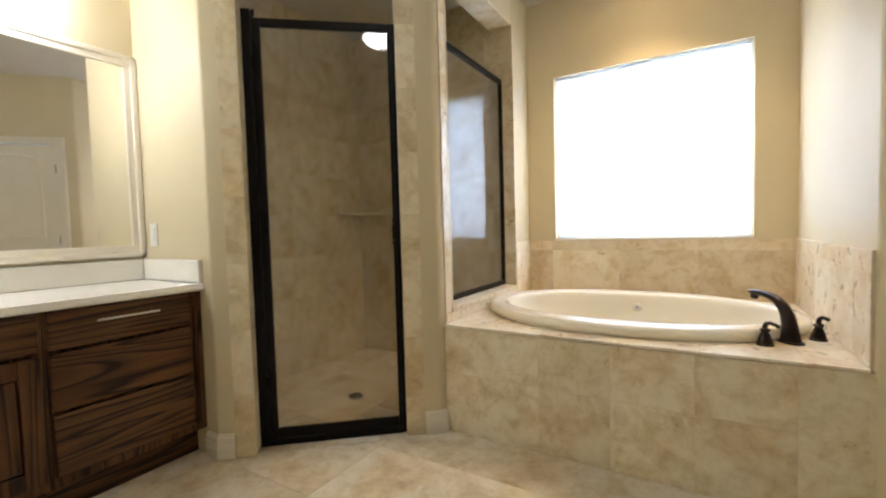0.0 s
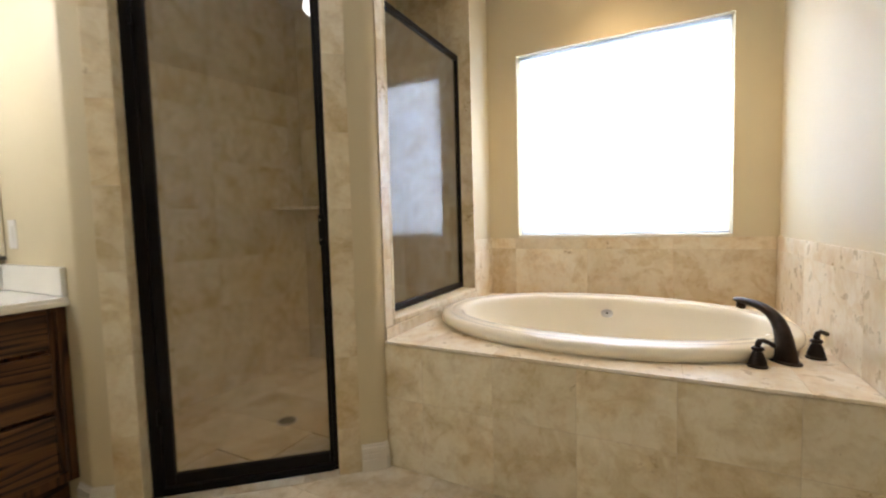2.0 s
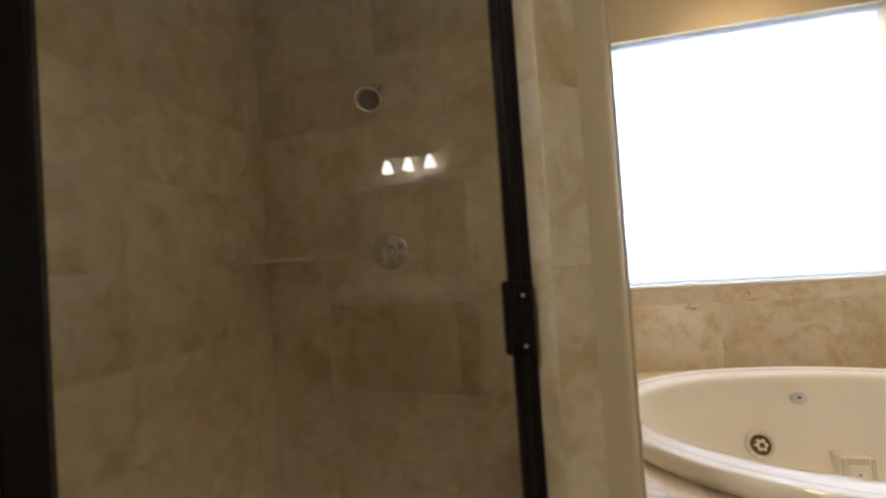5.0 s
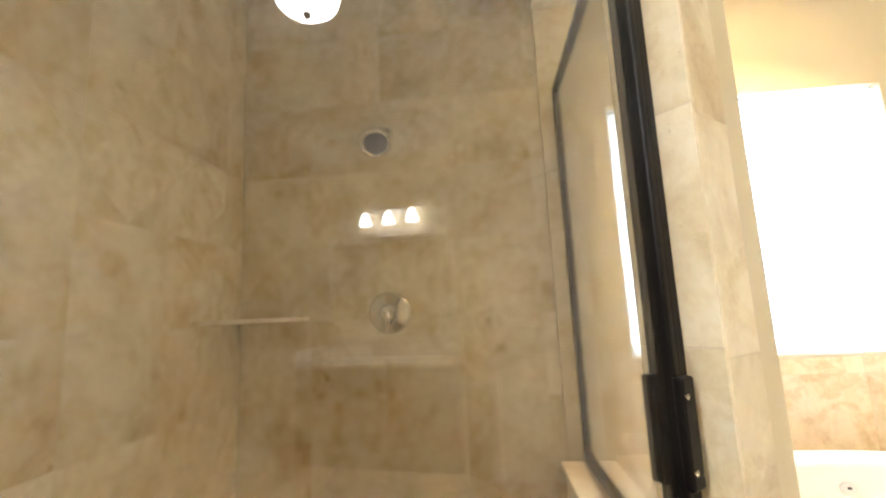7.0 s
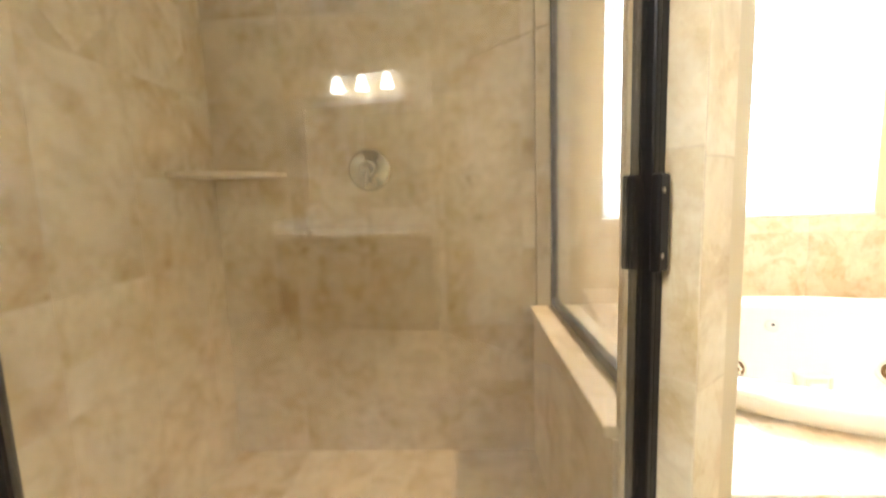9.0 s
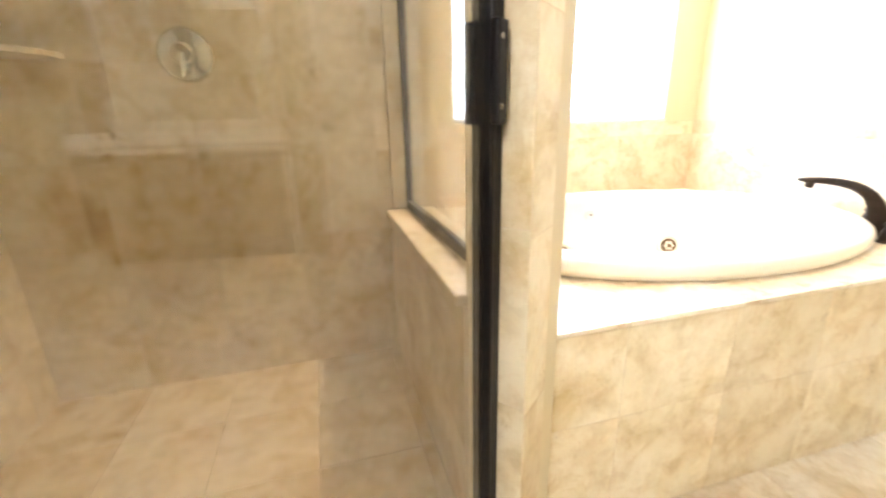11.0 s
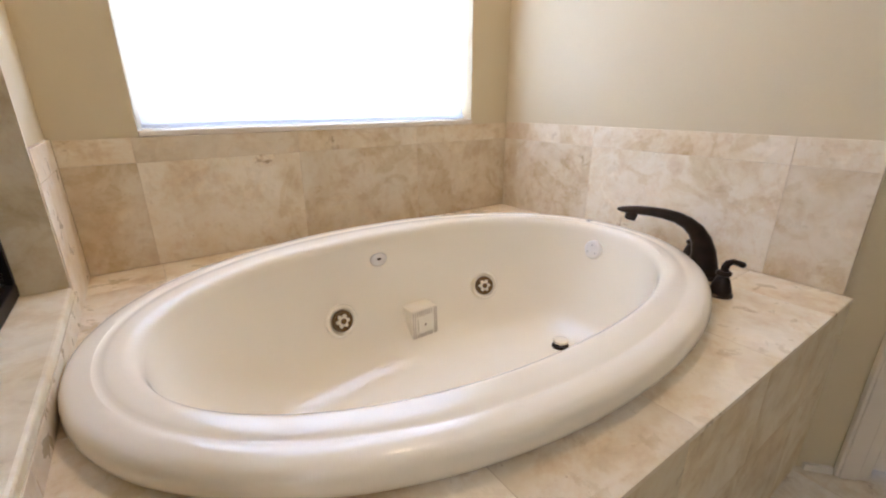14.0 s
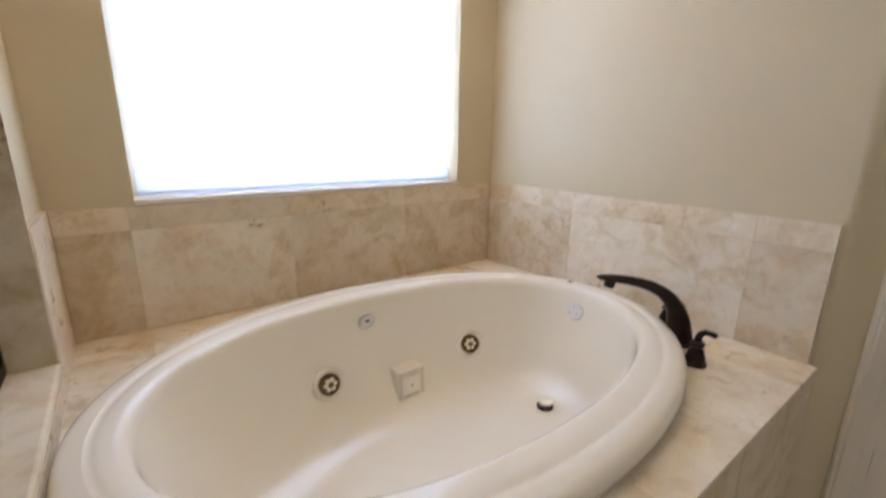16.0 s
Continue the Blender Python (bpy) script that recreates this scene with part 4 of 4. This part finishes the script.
def field(parent, m, w, h, xs, ys, mat, keep=None, depth=0.012, skip=None):
    """Tiles between the joint lines xs and ys, clipped to 0..w and 0..h, on the plane of m (x across, y up, z out)."""
    if keep is None:
        bed = part("grout_bed", box(0.0005, w - 0.0005, 0.0005, h - 0.0005, -depth + 0.001, -0.0009), GROUT, parent)
        bed.matrix_world = m
    xs = [0] + [x for x in xs if 0.012 < x < w - 0.012] + [w]
    ys = [0] + [y for y in ys if 0.012 < y < h - 0.012] + [h]
    for x0, x1 in zip(xs, xs[1:]):
        for y0, y1 in zip(ys, ys[1:]):
            if skip and skip(x0, x1, y0, y1):
                diamond(parent, x1 - x0, y1 - y0, m @ Matrix.Translation(((x0 + x1) / 2, (y0 + y1) / 2, 0)), mat, depth)
            elif keep is None or keep(x0, x1, y0, y1):
                tile(parent, x1 - x0, y1 - y0, m @ Matrix.Translation(((x0 + x1) / 2, (y0 + y1) / 2, 0)), mat, depth)


def lines(start, step, n=30):
    return [start + step * i for i in range(-n, n)]


def plane(origin, turn):
    """An upright plane: x along the wall, y up, z out of it to the room; turn 0 faces -y."""
    return Matrix.Translation(origin) @ pose(0, 0, 0, 90, 0, turn)


def tiled(name, label):
    return tagged(new(name), label, "tiles", kind="structure")


deck_front = tiled("tiles_deck_front", "travertine tiles on the front of the tub deck")
field(deck_front, plane((TUB_W, DECK_Y, 0), 0), TUB_E - TUB_W + 0.010, DECK_Z - 0.014, lines(0.188, TILE), [0.312], STONE)
splash_n = tiled("tiles_splash_north", "travertine tile splash below the window")
field(splash_n, plane((TUB_W + 0.012, WALL_N - 0.012, DECK_Z), 0), TUB_E - TUB_W - 0.024, WIN_Z0 - 0.012 - DECK_Z, [0.173, 0.645, 1.128], [0.315], STONE_DECK)
splash_e = tiled("tiles_splash_east", "travertine tile splash on the wall beside the tub")
field(splash_e, plane((TUB_E - 0.012, WALL_N - 0.012, DECK_Z), -90), WALL_N - 0.012 - 1.895, 0.39, [0.488, 1.12], [0.315], STONE_DECK)
splash_w = tiled("tiles_splash_west", "travertine tile splash on the pier beside the window")
field(splash_w, plane((TUB_W + 0.012, SHOWER_N, DECK_Z), 90), WALL_N - SHOWER_N - 0.012, 0.39, [], [0.315], STONE_DECK)
field(splash_w, plane((TUB_W + 0.012, 1.886, DECK_Z), 90), SHOWER_N - 1.886, 0.053, lines(0.1, TILE), [], STONE_DECK)
field(splash_w, plane((TUB_W + 0.008, 1.885, 0.619), 90), 0.06, 1.881, [], lines(0.3, TILE), STONE_DECK, depth=0.008)

# deck top: tiles clipped by the oval
deck_top = tiled("tiles_deck_top", "polished travertine tiles on the tub deck")


WELL = (-0.34, 2.52, 0.755, 0.528)


def deck_tile(x0, x1, y0, y1):
    """A deck tile, cut round the oval well where it reaches into it."""
    cx, cy, a, b = WELL
    x0, x1, y0, y1 = x0 + 0.0008, x1 - 0.0008, y0 + 0.0008, y1 - 0.0008
    nx, ny = min(max(cx, x0), x1), min(max(cy, y0), y1)
    if ((nx - cx) / a) ** 2 + ((ny - cy) / b) ** 2 >= 1:
        part("tile", box(x0, x1, y0, y1, DECK_Z - 0.011, DECK_Z, 0.0012, seg=1), STONE_DECK, deck_top)
        return
    across = y1 <= cy or y0 >= cy or not (x1 <= cx or x0 >= cx)
    rows, n = [], 14
    for i in range(n + 1):
        if across:
            x = x0 + (x1 - x0) * i / n
            k = b * math.sqrt(max(0, 1 - ((x - cx) / a) ** 2)) if abs(x - cx) < a else 0
            low, high = (y0, min(y1, cy - k) if k else y1) if (y0 + y1) / 2 < cy else (max(y0, cy + k) if k else y0, y1)
            rows.append(((x, low), (x, high)) if high - low > 0.002 else None)
        else:
            y = y0 + (y1 - y0) * i / n
            k = a * math.sqrt(max(0, 1 - ((y - cy) / b) ** 2)) if abs(y - cy) < b else 0
            low, high = (x0, min(x1, cx - k) if k else x1) if (x0 + x1) / 2 < cx else (max(x0, cx + k) if k else x0, x1)
            rows.append(((low, y), (high, y)) if high - low > 0.002 else None)
    bm = bmesh.new()
    for p, q in zip(rows, rows[1:]):
        if p and q:
            quad = [p[0], q[0], q[1], p[1]]
            top = [bm.verts.new((x, y, DECK_Z)) for x, y in quad]
            low = [bm.verts.new((x, y, DECK_Z - 0.011)) for x, y in quad]
            bm.faces.new(top), bm.faces.new(low[::-1])
            for i, j in ((0, 1), (2, 3)):
                bm.faces.new((top[i], top[j], low[j], low[i]))
    if bm.faces:
        bmesh.ops.remove_doubles(bm, verts=bm.verts, dist=0.0002)
        part("tile", bm, STONE_DECK, deck_top)
    else:
        bm.free()


xs = [TUB_W + 0.002] + [-0.948 + 0.318 * i for i in range(5)] + [TUB_E - 0.013]
ys = [DECK_Y - 0.006, 2.11, 2.42, 2.73, 3.04, WALL_N - 0.013]


def under_tub(x, y):
    return ((x + 0.33) / 0.70) ** 2 + ((y - 2.52) / 0.50) ** 2 < 1


for x0, x1 in zip(xs, xs[1:]):
    for y0, y1 in zip(ys, ys[1:]):
        if all(under_tub(x, y) for x in (x0, x1) for y in (y0, y1)):
            continue
        deck_tile(x0, x1, y0, y1)

# shower
def diamond_row(x0, x1, y0, y1):
    return abs(y0 - 1.51) < 0.01 and x1 - x0 > 0.3


sh_w = tiled("tiles_shower_west", "travertine tiles on the shower side wall")
field(sh_w, plane((SHOWER_W, SWITCH_Y + 0.12, 0), 90), SHOWER_N - SWITCH_Y - 0.12, CEILING, lines(2.142 - SWITCH_Y - 0.12, TILE), lines(0.254, TILE), STONE, skip=diamond_row)
sh_n = tiled("tiles_shower_back", "travertine tiles on the shower back wall")
field(sh_n, plane((SHOWER_W, SHOWER_N, 0), 0), SHOWER_E - SHOWER_W, CEILING, lines(0.31, TILE), lines(0.254, TILE), STONE)
sh_e = tiled("tiles_shower_east", "travertine tiles on the low shower wall")
field(sh_e, plane((SHOWER_E - 0.012, SHOWER_N, 0), -90), SHOWER_N - 1.957, 0.617, lines(0.31, TILE), lines(0.254, TILE), STONE)
front_t = tiled("tiles_shower_front", "travertine tiles round the shower door")
field(front_t, DIAG @ plane((-0.682, -0.020, 0), 0), 0.093, 2.5, [], lines(0.3, TILE), STONE, depth=0.008)
field(front_t, DIAG @ plane((0.14, 0.014, 0), 0), 0.095, 2.5, [], lines(0.2, TILE), STONE, depth=0.008)
field(front_t, DIAG @ plane((-0.5885, -0.019, 0.012), 90), 0.139, 2.488, [], lines(0.3, TILE), STONE, depth=0.011)
field(front_t, DIAG @ plane((0.1395, 0.12, 0.012), -90), 0.105, 2.488, [], lines(0.2, TILE), STONE, depth=0.011)
field(front_t, DIAG @ Matrix.Translation((-0.60, 0.0, 0.0005)), 0.75, 0.13, lines(0.28, TILE), [], STONE_FLOOR, depth=0.008)

# floors
room_floor = tiled("tiles_floor", "large beige travertine floor tiles")
FT = 0.458


def floor_ok(x0, x1, y0, y1):
    cx, cy = (x0 + x1) / 2 + WALL_W, (y0 + y1) / 2 + WALL_S
    p = DIAG.inverted() @ Vector((cx, cy, 0))
    return not (p.y > 0.30 and cx < SHOWER_E) and not (cy > DECK_Y + 0.25)


field(room_floor, Matrix.Translation((WALL_W, WALL_S, -0.001)), WALL_E - WALL_W, WALL_N - WALL_S, lines(-1.352 - WALL_W, FT), lines(1.58 - WALL_S, FT), STONE_FLOOR, floor_ok, depth=0.008)
shower_floor = tiled("tiles_shower_floor", "travertine tiles on the shower floor")


def shower_ok(x0, x1, y0, y1):
    c = [DIAG.inverted() @ Vector((x + SHOWER_W, y + 1.2, 0)) for x in (x0, x1) for y in (y0, y1)]
    return min(p.y for p in c) > 0.115


field(shower_floor, Matrix.Translation((SHOWER_W, 1.2, 0.008)), SHOWER_E - SHOWER_W, SHOWER_N - 1.2, lines(0.314, 0.314), lines(0.12, 0.314), STONE, shower_ok)
